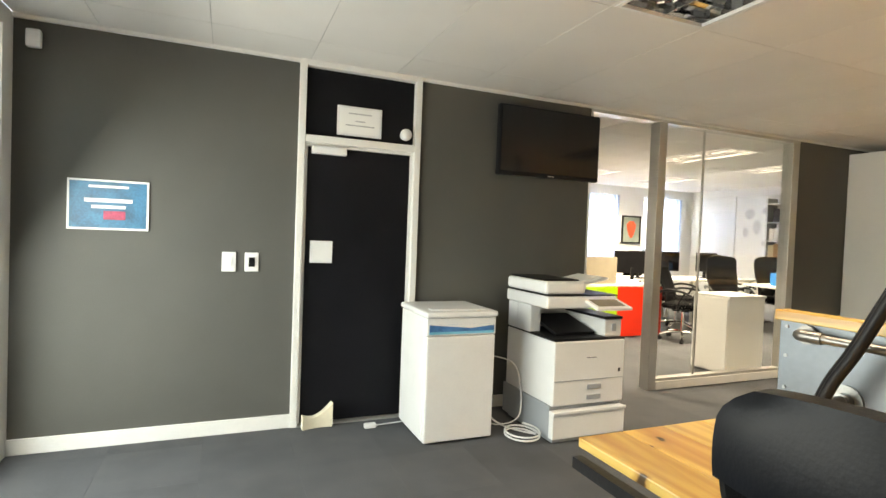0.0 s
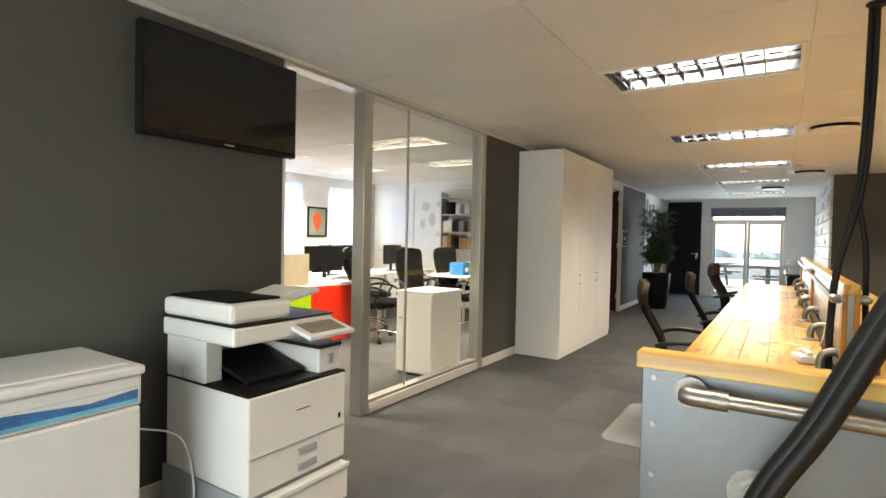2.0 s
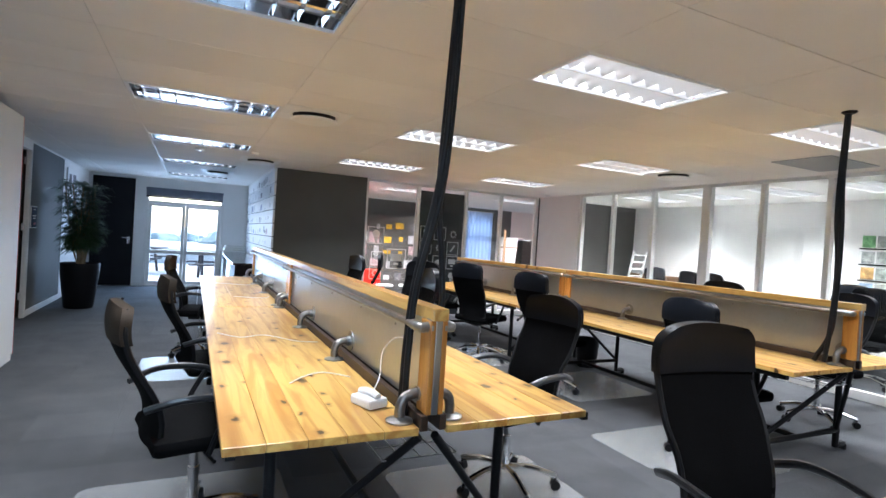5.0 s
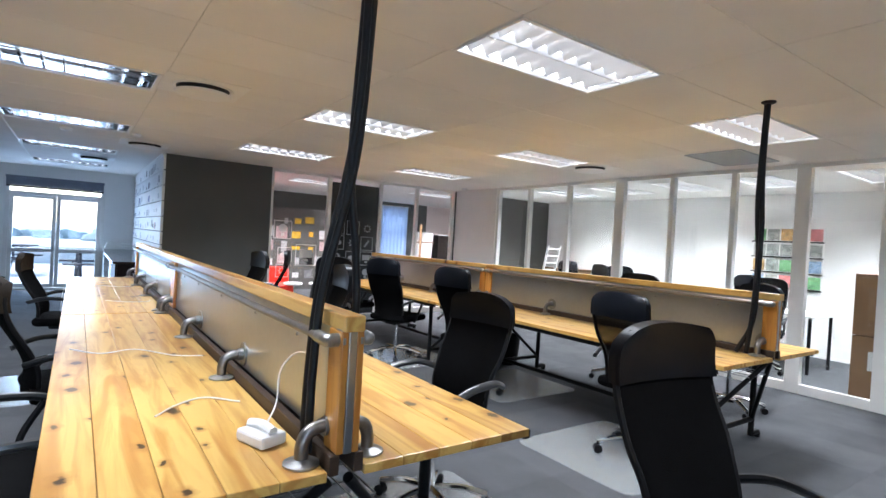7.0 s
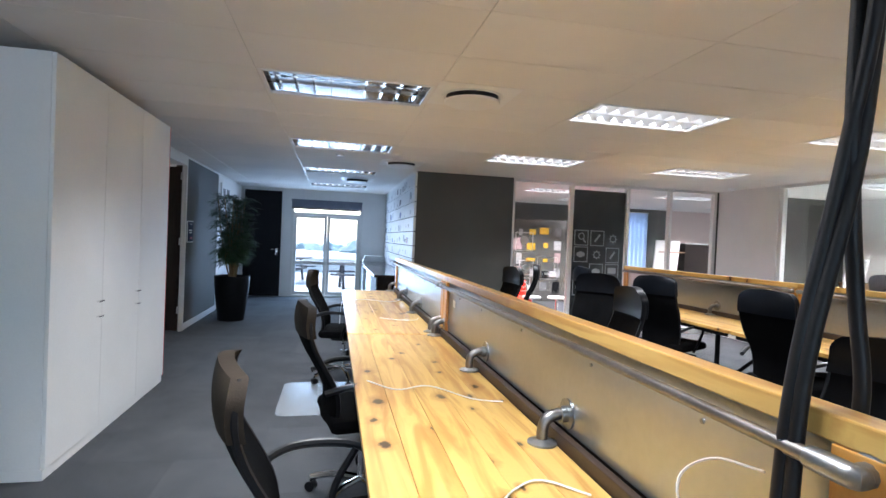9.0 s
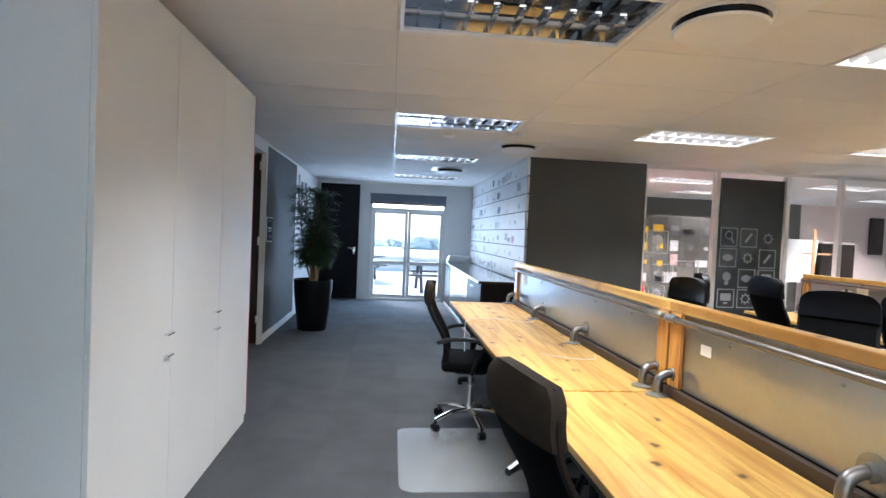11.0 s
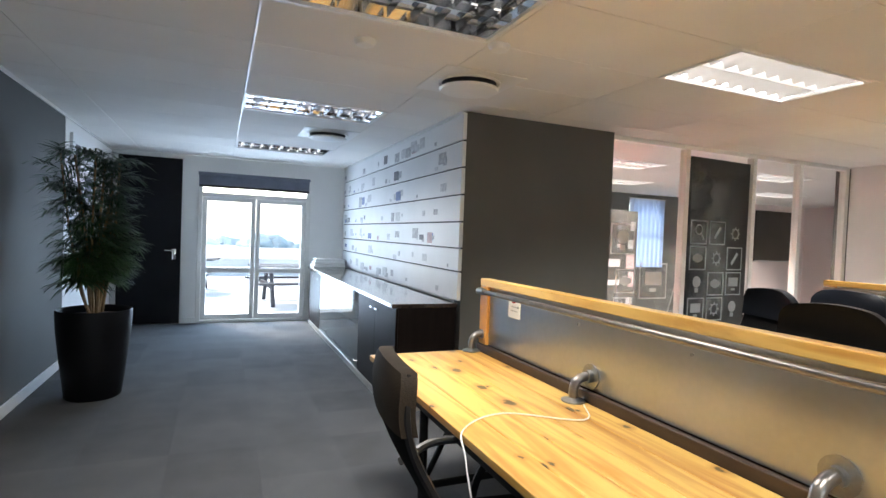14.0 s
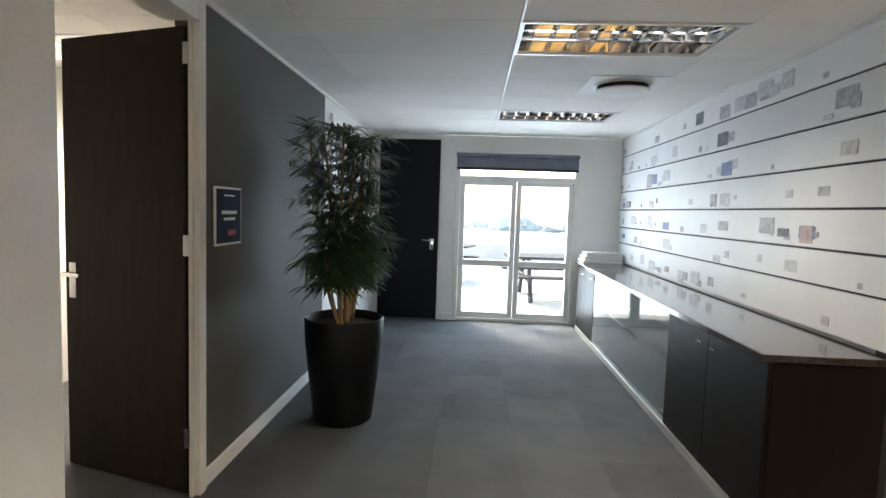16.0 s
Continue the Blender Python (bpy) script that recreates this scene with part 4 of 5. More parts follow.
    part("badge", box(-0.03, 0.05, 0.016, 0.0195, 0.545, 0.55), INK, body)
    part("indicator", box(0.235, 0.25, 0.016, 0.0195, 0.44, 0.465), PLASTIC, body)
    part("output_tray", box(-0.28, 0.14, 0.03, 0.5, 0.661, 0.675, 0.003), PLASTIC, c, "black output tray")
    part("tray_ramp", box(-0.2, 0.12, 0.0, 0.34, 0.0, 0.02, 0.003, pose(0, 0.14, 0.675, 14)), PLASTIC, c)
    part("tray_deck", box(-0.284, 0.284, 0.025, 0.625, 0.6605, 0.668), PLASTIC, c)
    part("rear_column", box(-0.285, 0.285, 0.5, 0.63, 0.669, 0.86, 0.008), WPLASTIC, c)
    part("side_column", box(-0.285, -0.2, 0.32, 0.5, 0.669, 0.86, 0.008), WPLASTIC, c)
    part("right_column", box(0.14, 0.284, 0.06, 0.5, 0.669, 0.79, 0.01), WPLASTIC, c)
    part("right_cap", box(0.13, 0.286, 0.05, 0.5, 0.791, 0.81, 0.005), PLASTIC, c, "black cap")
    part("slot", box(0.2, 0.23, 0.052, 0.0595, 0.71, 0.76), GPLASTIC, c)
    part("scanner", box(-0.3, 0.27, 0.1, 0.64, 0.861, 0.945, 0.012), WPLASTIC, c)
    part("scanner_seam", box(-0.302, 0.272, 0.098, 0.642, 0.946, 0.953), PLASTIC, c)
    part("feeder", box(-0.3, 0.02, 0.12, 0.64, 0.954, 1.04, 0.02), WPLASTIC, c)
    part("feeder_cover", box(-0.28, -0.01, 0.16, 0.62, 1.0405, 1.052, 0.006), PLASTIC, c, "dark feeder cover")
    part("feeder_tray", box(-0.02, 0.3, 0.0, 0.34, 0, 0.014, 0.004, pose(0.0, 0.22, 0.985, 0, -12)), WPLASTIC, c)
    part("paper", box(0.02, 0.26, 0.04, 0.3, 0.015, 0.03, 0.002, pose(0.0, 0.22, 0.985, 0, -12)), PAPER, c)
    panel = part("control_panel", box(0.0, 0.29, 0, 0.17, 0, 0.022, 0.006, pose(0.0, -0.03, 0.86, 15)), WPLASTIC, c)
    part("touch_screen", box(0.03, 0.25, 0.03, 0.145, 0.0225, 0.0255, 0, pose(0.0, -0.03, 0.86, 15)), mat("beige_screen", (0.25, 0.21, 0.16), 0.2), panel)
    return c


copier(pose(1.93, 2.95, 0))
b = thing("door_wedge_cushion", "cream coloured foam wedge leaning at the door frame", "wedge", at=pose(0.27, 3.67, 0, 0, 0, 6))
bm = bmesh.new()
sheet(bm, lambda u, v: (-0.1 + 0.2 * u, 0.02 * math.sin(3 * u), 0.005 + v * (0.09 + 0.07 * u - 0.05 * math.sin(math.pi * u))), 8, 6, 0.05)
part("foam", bm, mat("cream_foam", (0.68, 0.62, 0.48), 0.9, var=0.1), b, smooth=True)
w = thing("wall_socket", "white double wall socket behind the photocopier", "socket", at=pose(1.5, WALL, 0.5))
part("plate", box(-0.09, 0.09, -0.02, -0.001, -0.05, 0.05, 0.004), WPLASTIC, w)
w = thing("wall_socket", "white wall socket low by the floor", "socket", at=pose(1.5, WALL - 0.017, 0.2))
part("plate", box(-0.09, 0.09, -0.02, -0.001, -0.05, 0.05, 0.004), WPLASTIC, w)
WIRE = mat("white_cable", (0.7, 0.7, 0.69), 0.45)
w = thing("coiled_cable", "loose white cables coiled on the carpet", "cable")
loop = [(1.47, 3.6, 0.2), (1.45, 3.45, 0.05), (1.5, 3.3, 0.012)] + [(1.52 + 0.11 * math.cos(a), 3.12 + 0.13 * math.sin(a), 0.012 + 0.003 * i) for i, a in enumerate([k * 0.9 for k in range(16)])]
part("coil", tube(bmesh.new(), loop, 0.006, 6, 4), WIRE, w, smooth=True)
part("lead", tube(bmesh.new(), [(1.5, 3.6, 0.45), (1.62, 3.4, 0.4), (1.61, 3.3, 0.1), (1.48, 3.35, 0.012), (1.38, 3.5, 0.012)], 0.005, 6), WIRE, w, smooth=True)
w = thing("extension_lead", "white plug and cable lying before the black door", "cable", at=pose(0.62, 3.58, 0))
part("plug", box(-0.05, 0.03, -0.02, 0.02, 0.0, 0.03, 0.006), WPLASTIC, w)
part("lead", tube(bmesh.new(), [(0.03, 0, 0.012), (0.1, 0.02, 0.008), (0.2, 0.03, 0.008), (0.3, 0.06, 0.008)], 0.005, 6), WIRE, w, smooth=True)

# tall cupboard
c = thing("tall_cupboard", "tall white laminate double cupboard against the grey wall", "cupboard", at=pose(5.87, 3.205, 0))
part("carcass", box(0, 2.02, 0.021, 0.535, 0.06, 2.355, 0.003), LAMINATE, c)
part("plinth", box(0.0, 2.02, 0.012, 0.53, 0, 0.059), LAMINATE, c)
for x0, x1 in ((0.002, 0.668), (0.672, 1.338), (1.342, 2.018)):
    dd = part("door", box(x0, x1, 0.0, 0.02, 0.065, 2.353, 0.002), LAMINATE, c)
    if x0 < 1.3:
        for z in (0.82, 0.92):
            xx = x1 - 0.05 if x0 < 0.1 else x0 + 0.62
            part("handle", box(xx - 0.035, xx + 0.035, -0.022, -0.0005, z - 0.005, z + 0.005, 0.003), CHROME, dd, "small steel handle")
part("edge_strip", box(2.021, 2.03, 0.0, 0.02, 0.06, 2.355), REDTAPE, c, "red edge strip")


# ---- office chairs ----
def net_mat():
    m = bpy.data.materials.new("see_through_mesh")
    m.use_nodes = True
    n, l = m.node_tree.nodes, m.node_tree.links
    tr, mx = n.new("ShaderNodeBsdfTransparent"), n.new("ShaderNodeMixShader")
    b = n["Principled BSDF"]
    b.inputs["Base Color"].default_value, b.inputs["Roughness"].default_value, b.inputs["Specular IOR Level"].default_value = (0.004, 0.004, 0.004, 1), 0.9, 0.05
    mx.inputs[0].default_value = 0.72
    l.new(tr.outputs[0], mx.inputs[1]), l.new(b.outputs[0], mx.inputs[2]), l.new(mx.outputs[0], n["Material Output"].inputs[0])
    return m


NET = net_mat()


def chair(kind, top):
    tan = kind == "tan"
    c = thing("office_chair", "black office chair with mesh back and worn brownish headrest" if tan else "black office chair with a see-through net back" if kind == "net" else "black high-back office swivel chair with padded headrest",
              "chair", "black swivel chairs")
    hub = part("column", rod(rod(bmesh.new(), (0, 0, 0.1), (0, 0, 0.3), 0.025), (0, 0, 0.3), (0, 0, 0.42), 0.018), CHROME, c, "chrome gas column", True)
    for k in range(5):
        a = 2 * math.pi * k / 5 + 0.3
        dx, dy = math.cos(a), math.sin(a)
        part("base_leg", tube(bmesh.new(), [(0.02 * dx, 0.02 * dy, 0.12), (0.16 * dx, 0.16 * dy, 0.115), (0.3 * dx, 0.3 * dy, 0.075)], 0.018, 8, 4), CHROME, c, "chrome star leg", True)
        bm = rod(bmesh.new(), (0.3 * dx - 0.024 * dy, 0.3 * dy + 0.024 * dx, 0.028), (0.3 * dx + 0.024 * dy, 0.3 * dy - 0.024 * dx, 0.028), 0.028, seg=14)
        rod(bm, (0.3 * dx, 0.3 * dy, 0.03), (0.3 * dx, 0.3 * dy, 0.078), 0.008)
        part("castor", bm, PLASTIC, c, smooth=True)
    part("mechanism", box(-0.09, 0.09, -0.12, 0.1, 0.4, 0.445, 0.012), PLASTIC, c)
    part("lever", rod(bmesh.new(), (0.09, 0, 0.42), (0.26, 0.02, 0.41), 0.008, seg=8), PLASTIC, c)
    seat = bmesh.new()
    put(seat, -0.25, 0.25, -0.22, 0.26, 0.446, 0.525, 0.036)
    part("seat", seat, FABRIC, c, smooth=True)

    def back(u, v):
        s = 2 * u - 1
        half = 0.182 + 0.033 * math.sin(math.pi * v) * (1 if v > 0.4 else 0.6) + (0.02 if v > 0.6 else 0) * (v - 0.6) / 0.4
        corner = max(0.0, v - 0.9) / 0.1
        half *= 1 - 0.2 * corner ** 2
        z = 0.47 + v * (top - 0.47)
        y = -0.23 - 0.1 * v + 0.045 * math.sin(2 * math.pi * (v * 0.9 + 0.05)) + 0.028 * (abs(s) ** 2.2)
        return (s * half, y, z - 0.016 * s * s * max(0.0, (v - 0.75) / 0.25) ** 2)
    part("backrest", sheet(bmesh.new(), back, 10, 16, 0.022), NET if kind == "net" else FABRIC, c, "black mesh back", True)

    def head(u, v):
        x, y, z = back(u, 0.74 + 0.265 * v)
        return (x * 1.04, y, z + 0.006)
    part("headrest", sheet(bmesh.new(), head, 10, 8, 0.042 if tan else 0.046), FABRICTAN if tan else LEATHER, c, "padded headrest", True)
    for s in (-1, 1):
        rim = [back((s + 1) / 2, v / 8) for v in range(9)]
        part("back_rim", tube(bmesh.new(), rim, 0.012, 6, 3), PLASTIC, c, smooth=True)
        arm = part("armrest", tube(bmesh.new(), [(s * 0.24, -0.25, 0.66), (s * 0.285, -0.12, 0.7), (s * 0.29, 0.06, 0.69), (s * 0.28, 0.19, 0.64)], 0.02, 8, 5, 0.7), ARMPLASTIC, c, "curved black armrest", True)
        part("arm_support", tube(bmesh.new(), [(s * 0.28, 0.1, 0.67), (s * 0.275, 0.03, 0.55), (s * 0.24, 0.0, 0.44)], 0.014, 6, 4), PLASTIC, arm, smooth=True)
    return c


tan_chair, black_chair, low_chair = chair("tan", 1.07), chair("black", 1.16), chair("black", 1.11)
chair("net", 1.12).matrix_basis = pose(4.02, -1.72, 0, 0, 0, 178)
low_chair.matrix_basis = pose(0.76, 0.56, 0, 0, 0, -88)
copy_thing(low_chair, pose(4.12, -0.03, 0, 0, 0, 10))
tan_chair.matrix_basis = pose(4.2, 1.63, 0, 0, 0, 192)
copy_thing(tan_chair, pose(5.46, 1.5, 0, 0, 0, 190))
copy_thing(tan_chair, pose(7.86, 1.56, 0, 0, 0, 172))
black_chair.matrix_basis = pose(2.55, 0.0, 0, 0, 0, 82)
for x, y, a in ((5.75, 0.12, -8), (6.95, -0.5, 38), (7.95, 0.12, 6), (8.75, -0.42, -20),
                (5.8, -1.62, 188), (7.25, -1.62, 205), (8.5, -1.6, 178), (5.35, -3.3, 10), (4.3, -3.45, -15)):
    copy_thing(black_chair, pose(x, y, 0, 0, 0, a))


def chair_mat(at, w, d):
    t = thing("chair_mat", "clear plastic floor mat under an office chair", "floor mat", "chair mats", at=at)
    bm = box(-w / 2, w / 2, -d / 2, d / 2, 0.001, 0.004)
    es = [e for e in bm.edges if abs(e.verts[0].co.z - e.verts[1].co.z) > 0.001]
    bmesh.ops.bevel(bm, geom=es, offset=0.08, segments=4, affect="EDGES", profile=0.5)
    part("sheet", bm, MAT, t)


for x, y in ((4.3, 1.66), (7.3, 1.6), (4.0, 0.1), (4.15, -1.6), (5.8, -2.1), (7.2, -1.7)):
    chair_mat(pose(x, y, 0), 0.95, 1.0)


# ---- bench desks with galvanised screens ----
def fittings(t, x, s):
    """An iron pipe bracket from the desk top to the screen, s: side."""
    b = part("pipe_bracket", lathe(bmesh.new(), [(0.05, 0.751), (0.05, 0.757), (0.03, 0.764), (0.018, 0.768)], 18), FITTING, t, "galvanised floor flange", True)
    b.location = (x, s * 0.1, 0)
    bm = tube(bmesh.new(), [(0, 0, 0.765), (0, 0, 0.8), (0, -s * 0.012, 0.832), (0, -s * 0.045, 0.848), (0, -s * 0.085, 0.848)], 0.0195, 10, 5)
    part("elbow", bm, PIPE, b, smooth=True)
    bm = rod(bmesh.new(), (0, -s * 0.092, 0.848), (0, -s * 0.082, 0.848), 0.052, seg=18)
    rod(bm, (0, -s * 0.084, 0.848), (0, -s * 0.06, 0.848), 0.027, seg=14)
    part("flange", bm, FITTING, b, smooth=True)


def bench(at, length, label, depth=0.64, posts=True):
    ins = 0.03 if posts else 0.1
    zr = 1.1 if posts else 1.035
    zt = 1.125 if posts else 1.07
    t = thing("bench_desk", label, "desk", "pine bench desks", at=at)
    n = 5
    for s in (-1, 1):
        w = depth / n
        for k in range(n):
            y0 = 0.055 + k * w
            a, b = (y0, y0 + w - 0.0012) if s > 0 else (-y0 - w + 0.0012, -y0)
            bm = box(0, length, -(b - a) / 2, (b - a) / 2, -0.014, 0.014, 0.003)
            p = part("plank", bm, PINE, t)
            p.location = (0, (a + b) / 2, 0.736)
        part("edge_batten", box(0.05, length - 0.05, s * (0.06 + depth) - 0.05, s * (0.06 + depth) - 0.02, 0.69, 0.721), BLACKSTEEL, t)
        # with posts the batten's colour carries the shade at the screen foot
        part("screen_batten", box(0.0, length, s * 0.036 - 0.014, s * 0.036 + 0.014, 0.735, 0.79 if posts else 0.768, 0.003), SHADEWOOD if posts else PINE, t, "wooden batten, its dark brown standing in for shade below the screen" if posts else "")
        for k in range(4):
            fittings(t, ins * 2 + 0.02 + k * (length - 4 * ins) / 3, s)
        bm = rod(bmesh.new(), (ins + 0.01, s * 0.06, zr), (length - ins - 0.01, s * 0.06, zr), 0.014, seg=10)
        part("handrail", bm, PIPE, t, "steel pipe rail", True)
        for x in (ins, length - ins):
            bm = tube(bmesh.new(), [(x + (0.07 if x < 1 else -0.07), s * 0.06, zr), (x, s * 0.06, zr), (x, s * 0.045, zr), (x, s * 0.02, zr)], 0.019, 10, 4)
            rod(bm, (x, s * 0.022, zr), (x, s * 0.03, zr), 0.032, seg=14)
            part("rail_elbow", bm, FITTING if posts else PIPE, t, smooth=True)
        for x in (0.35, length - 0.35):
            leg = part("leg", rod(bmesh.new(), (x, s * 0.5, 0.03), (x, s * 0.5, 0.72), 0.022), BLACKSTEEL, t, smooth=True)
            bm = tube(bmesh.new(), [(x, s * 0.5, 0.05), (x, s * 0.54, 0.05), (x, s * 0.6, 0.045), (x, s * 0.6, 0.005)], 0.026, 8, 4)
            part("foot", bm, BLACKSTEEL, leg, smooth=True)
            part("diagonal_brace", rod(bmesh.new(), (x - (0.3 if x < 1 else -0.3), s * 0.03, 0.7), (x, s * 0.5, 0.16), 0.016), BLACKSTEEL, leg, smooth=True)
    for x in (0.35, length - 0.35):
        part("cross_pipe", rod(bmesh.new(), (x, -0.5, 0.16), (x, 0.5, 0.16), 0.02), BLACKSTEEL, t, smooth=True)
    part("stretcher", rod(bmesh.new(), (0.35, 0, 0.16), (length - 0.35, 0, 0.16), 0.02), BLACKSTEEL, t, smooth=True)
    bm = bmesh.new()
    for k in range(int(length / 0.12)):
        put(bm, 0.1 + 0.12 * k, 0.104 + 0.12 * k, -0.15, 0.15, 0.6, 0.604)
    for y in (-0.15, -0.075, 0, 0.075, 0.15):
        put(bm, 0.1, length - 0.1, y - 0.002, y + 0.002, 0.604, 0.608)
    part("cable_basket", bm, FITTING, t, "wire cable basket")
    part("screen_sheet", box(0.0, length, -0.012, 0.012, 0.79 if posts else 0.7685, zt, 0.002), GALV if posts else DULLSTEEL, t, "galvanised sheet steel screen")
    part("cap", box(-0.01, length + 0.01, -0.03, 0.03, zt + 0.0005, zt + (0.045 if posts else 0.036), 0.004), PINE, t, "pine cap rail")
    for x in (0.0, length - 0.09) if posts else ():
        for s in (-1, 1):
            bm = box(x, x + 0.09, min(s * 0.013, s * 0.033), max(s * 0.013, s * 0.033), 0.791, 1.125, 0.003)
            p = part("screen_post", bm, PINEV, t, "varnished pine post")
    spots = [(x, z) for x in (0.4, 0.9, length / 2, length - 0.9, length - 0.4) for z in (1.05,)]
    if not posts:
        spots = [(0.025, z) for z in (0.84, 0.95, 1.05)] + [(0.35 * k, z) for k in range(1, 8) for z in (0.82, 1.055)]
    for x, z in spots:
        for s in (-1, 1):
            bm = rod(bmesh.new(), (x, s * 0.012, z), (x, s * 0.017, z), 0.006, seg=8)
            part("bolt", bm, FITTING, t)
    return t


bench(pose(3.22, 0.885, 0), 3.03, "long varnished pine bench desk with a galvanised centre screen")
bench(pose(6.27, 0.885, 0), 2.99, "long varnished pine bench desk with a galvanised centre screen")
bench(pose(3.46, -2.315, 0), 3.0, "varnished pine bench desk with pipe brackets and metal screen")
bench(pose(6.48, -2.315, 0), 2.78, "varnished pine bench desk with pipe brackets and metal screen")
bench(pose(1.49, 1.4, 0, 0, 0, -90), 3.0, "pine bench desk with a bolted sheet steel screen", depth=0.8, posts=False)

# cables from the ceiling
def conduit(name, label, runs, r):
    c = thing(name, label, "cable")
    for run in runs:
        part("conduit", tube(bmesh.new(), run, r, 10, 6), CABLE, c, smooth=True)
    e = runs[0][0]
    part("ceiling_grommet", lathe(bmesh.new(), [(0.045, 0), (0.045, -0.008), (0.03, -0.016)], 16), PLASTIC, c).location = (e[0], e[1], CEIL - 0.001)
    return c


conduit("hanging_cable", "pair of black conduits hanging from ceiling to desk", [
    [(3.330, 0.82, 2.44), (3.340, 0.825, 2.0), (3.345, 0.85, 1.6), (3.350, 0.925, 1.25), (3.350, 0.945, 1.0), (3.345, 0.95, 0.76)],
    [(3.350, 0.83, 2.44), (3.365, 0.84, 2.0), (3.350, 0.86, 1.6), (3.355, 0.83, 1.35), (3.340, 0.825, 1.19), (3.360, 0.82, 1.0), (3.350, 0.825, 0.76)],
    [(3.340, 0.84, 2.44), (3.325, 0.85, 1.9), (3.355, 0.865, 1.6), (3.365, 0.93, 1.25), (3.370, 0.95, 1.0), (3.370, 0.955, 0.76)]], 0.0125)
conduit("hanging_cable", "black cable hanging from the ceiling to the far desk", [
    [(3.56, -2.2, 2.44), (3.57, -2.2, 2.0), (3.55, -2.19, 1.6), (3.56, -2.2, 1.2), (3.58, -2.2, 0.95), (3.66, -2.18, 0.76)],
    [(3.575, -2.21, 2.44), (3.585, -2.19, 1.8), (3.57, -2.21, 1.4), (3.575, -2.19, 1.0), (3.6, -2.19, 0.76)]], 0.016)
conduit("hanging_cable", "thick black conduit curving from ceiling to pine desk", [
    [(1.42, 0.6, 2.44), (1.41, 0.68, 2.0), (1.38, 0.84, 1.6), (1.375, 1.005, 1.25), (1.365, 1.1, 1.04), (1.365, 1.165, 0.92), (1.365, 1.2, 0.82), (1.365, 1.205, 0.752)],
    [(1.44, 0.58, 2.44), (1.42, 0.66, 2.0), (1.37, 0.825, 1.6), (1.355, 0.99, 1.25), (1.352, 1.085, 1.04), (1.352, 1.15, 0.92), (1.352, 1.185, 0.82), (1.352, 1.19, 0.752)]], 0.017)

# small things on the desks
p = thing("desk_phone", "small white telephone box on the desk", "telephone", at=pose(3.49, 1.03, 0.75, 0, 0, 20))
bm = box(-0.05, 0.08, -0.045, 0.045, 0.001, 0.04, 0.01)
part("body", bm, WPLASTIC, p)
part("handset", tube(bmesh.new(), [(-0.04, 0, 0.045), (0.015, 0, 0.055), (0.07, 0, 0.045)], 0.015, 8, 4), WPLASTIC, p, smooth=True)


def lead(label, pts):
    c = thing("white_lead", label, "cable")
    part("wire", tube(bmesh.new(), pts, 0.003, 6, 6), WIRE, c, smooth=True)


lead("thin white lead looping over the pine desk", [(3.5, 1.03, 0.79), (3.58, 0.97, 0.84), (3.62, 0.95, 0.93), (3.55, 0.93, 1.0), (3.42, 0.93, 1.03)])
lead("white cable end lying on the pine desk", [(3.9, 1.0, 0.757), (4.0, 1.1, 0.757), (3.95, 1.2, 0.757), (3.85, 1.28, 0.757)])
lead("white cable lying across the pine desk", [(4.7, 0.98, 0.757), (4.75, 1.1, 0.757), (4.95, 1.25, 0.757), (4.9, 1.4, 0.757), (5.05, 1.52, 0.757)])
lead("white cable lying across the pine desk", [(6.95, 0.98, 0.757), (6.85, 1.02, 0.757), (6.85, 1.15, 0.757), (6.95, 1.3, 0.757)])
lead("white cable hanging over the desk edge", [(8.2, 0.98, 0.757), (8.05, 1.1, 0.757), (8.2, 1.35, 0.757), (8.1, 1.56, 0.757), (8.0, 1.6, 0.7), (7.9, 1.61, 0.55)])


def note(at, clip, label):
    s = thing("paper_note", label, "note", at=at)
    part("sheet", box(-0.06, 0.06, 0.0005, 0.002, -0.05, 0.05), PAPER, s)
    for z in (0.01, -0.012):
        part("bar", box(-0.035, 0.035, 0.0023, 0.003, z - 0.002, z + 0.002), INKL, s)
    if clip:
        part("clip", box(-0.012, 0.012, 0.0023, 0.012, 0.03, 0.06, 0.003), clip, s, "binder clip")


note(pose(8.9, 0.898, 1.04), REDTAPE, "white paper note clipped to the metal screen")
s = thing("paper_label", "small white blank label on the metal screen", "label", at=pose(6.0, 0.898, 1.0))
part("sheet", box(-0.035, 0.035, 0.0005, 0.002, -0.022, 0.022), PAPER, s)
note(pose(8.55, -2.302, 1.06), PLASTIC, "white paper note on the far metal screen")
note(pose(8.72, -2.302, 1.0), PLASTIC, "white paper note on the far metal screen")

# ---- corridor end ----
pw = thing("planked_wall", "white horizontal wall boards with small printed pictures", "wall", kind="structure")
zs = [0.875, 1.12, 1.315, 1.535, 1.76, 1.985, 2.205, 2.438]
boards = []
for a, b in zip(zs, zs[1:]):
    boards.append(part("board", box(10.424, 14.915, 0.501, 0.535, a + 0.007, b - 0.007, 0.002), BOARDW, pw))
part("groove", box(10.426, 14.913, 0.5005, 0.515, 0.88, 2.435), PLASTIC, pw, "dark gaps between boards")
random.seed(5)
for k in range(105):
    i = random.randrange(7)
    x = 10.6 + 4.2 * random.random() ** 0.85
    h = random.choice((0.03, 0.05, 0.07, 0.1))
    w = min(0.16, h * random.uniform(0.8, 2.6))
    z0 = zs[i] + 0.012 + random.uniform(0.0, 0.06)
    h = min(h, zs[i + 1] - 0.012 - z0)
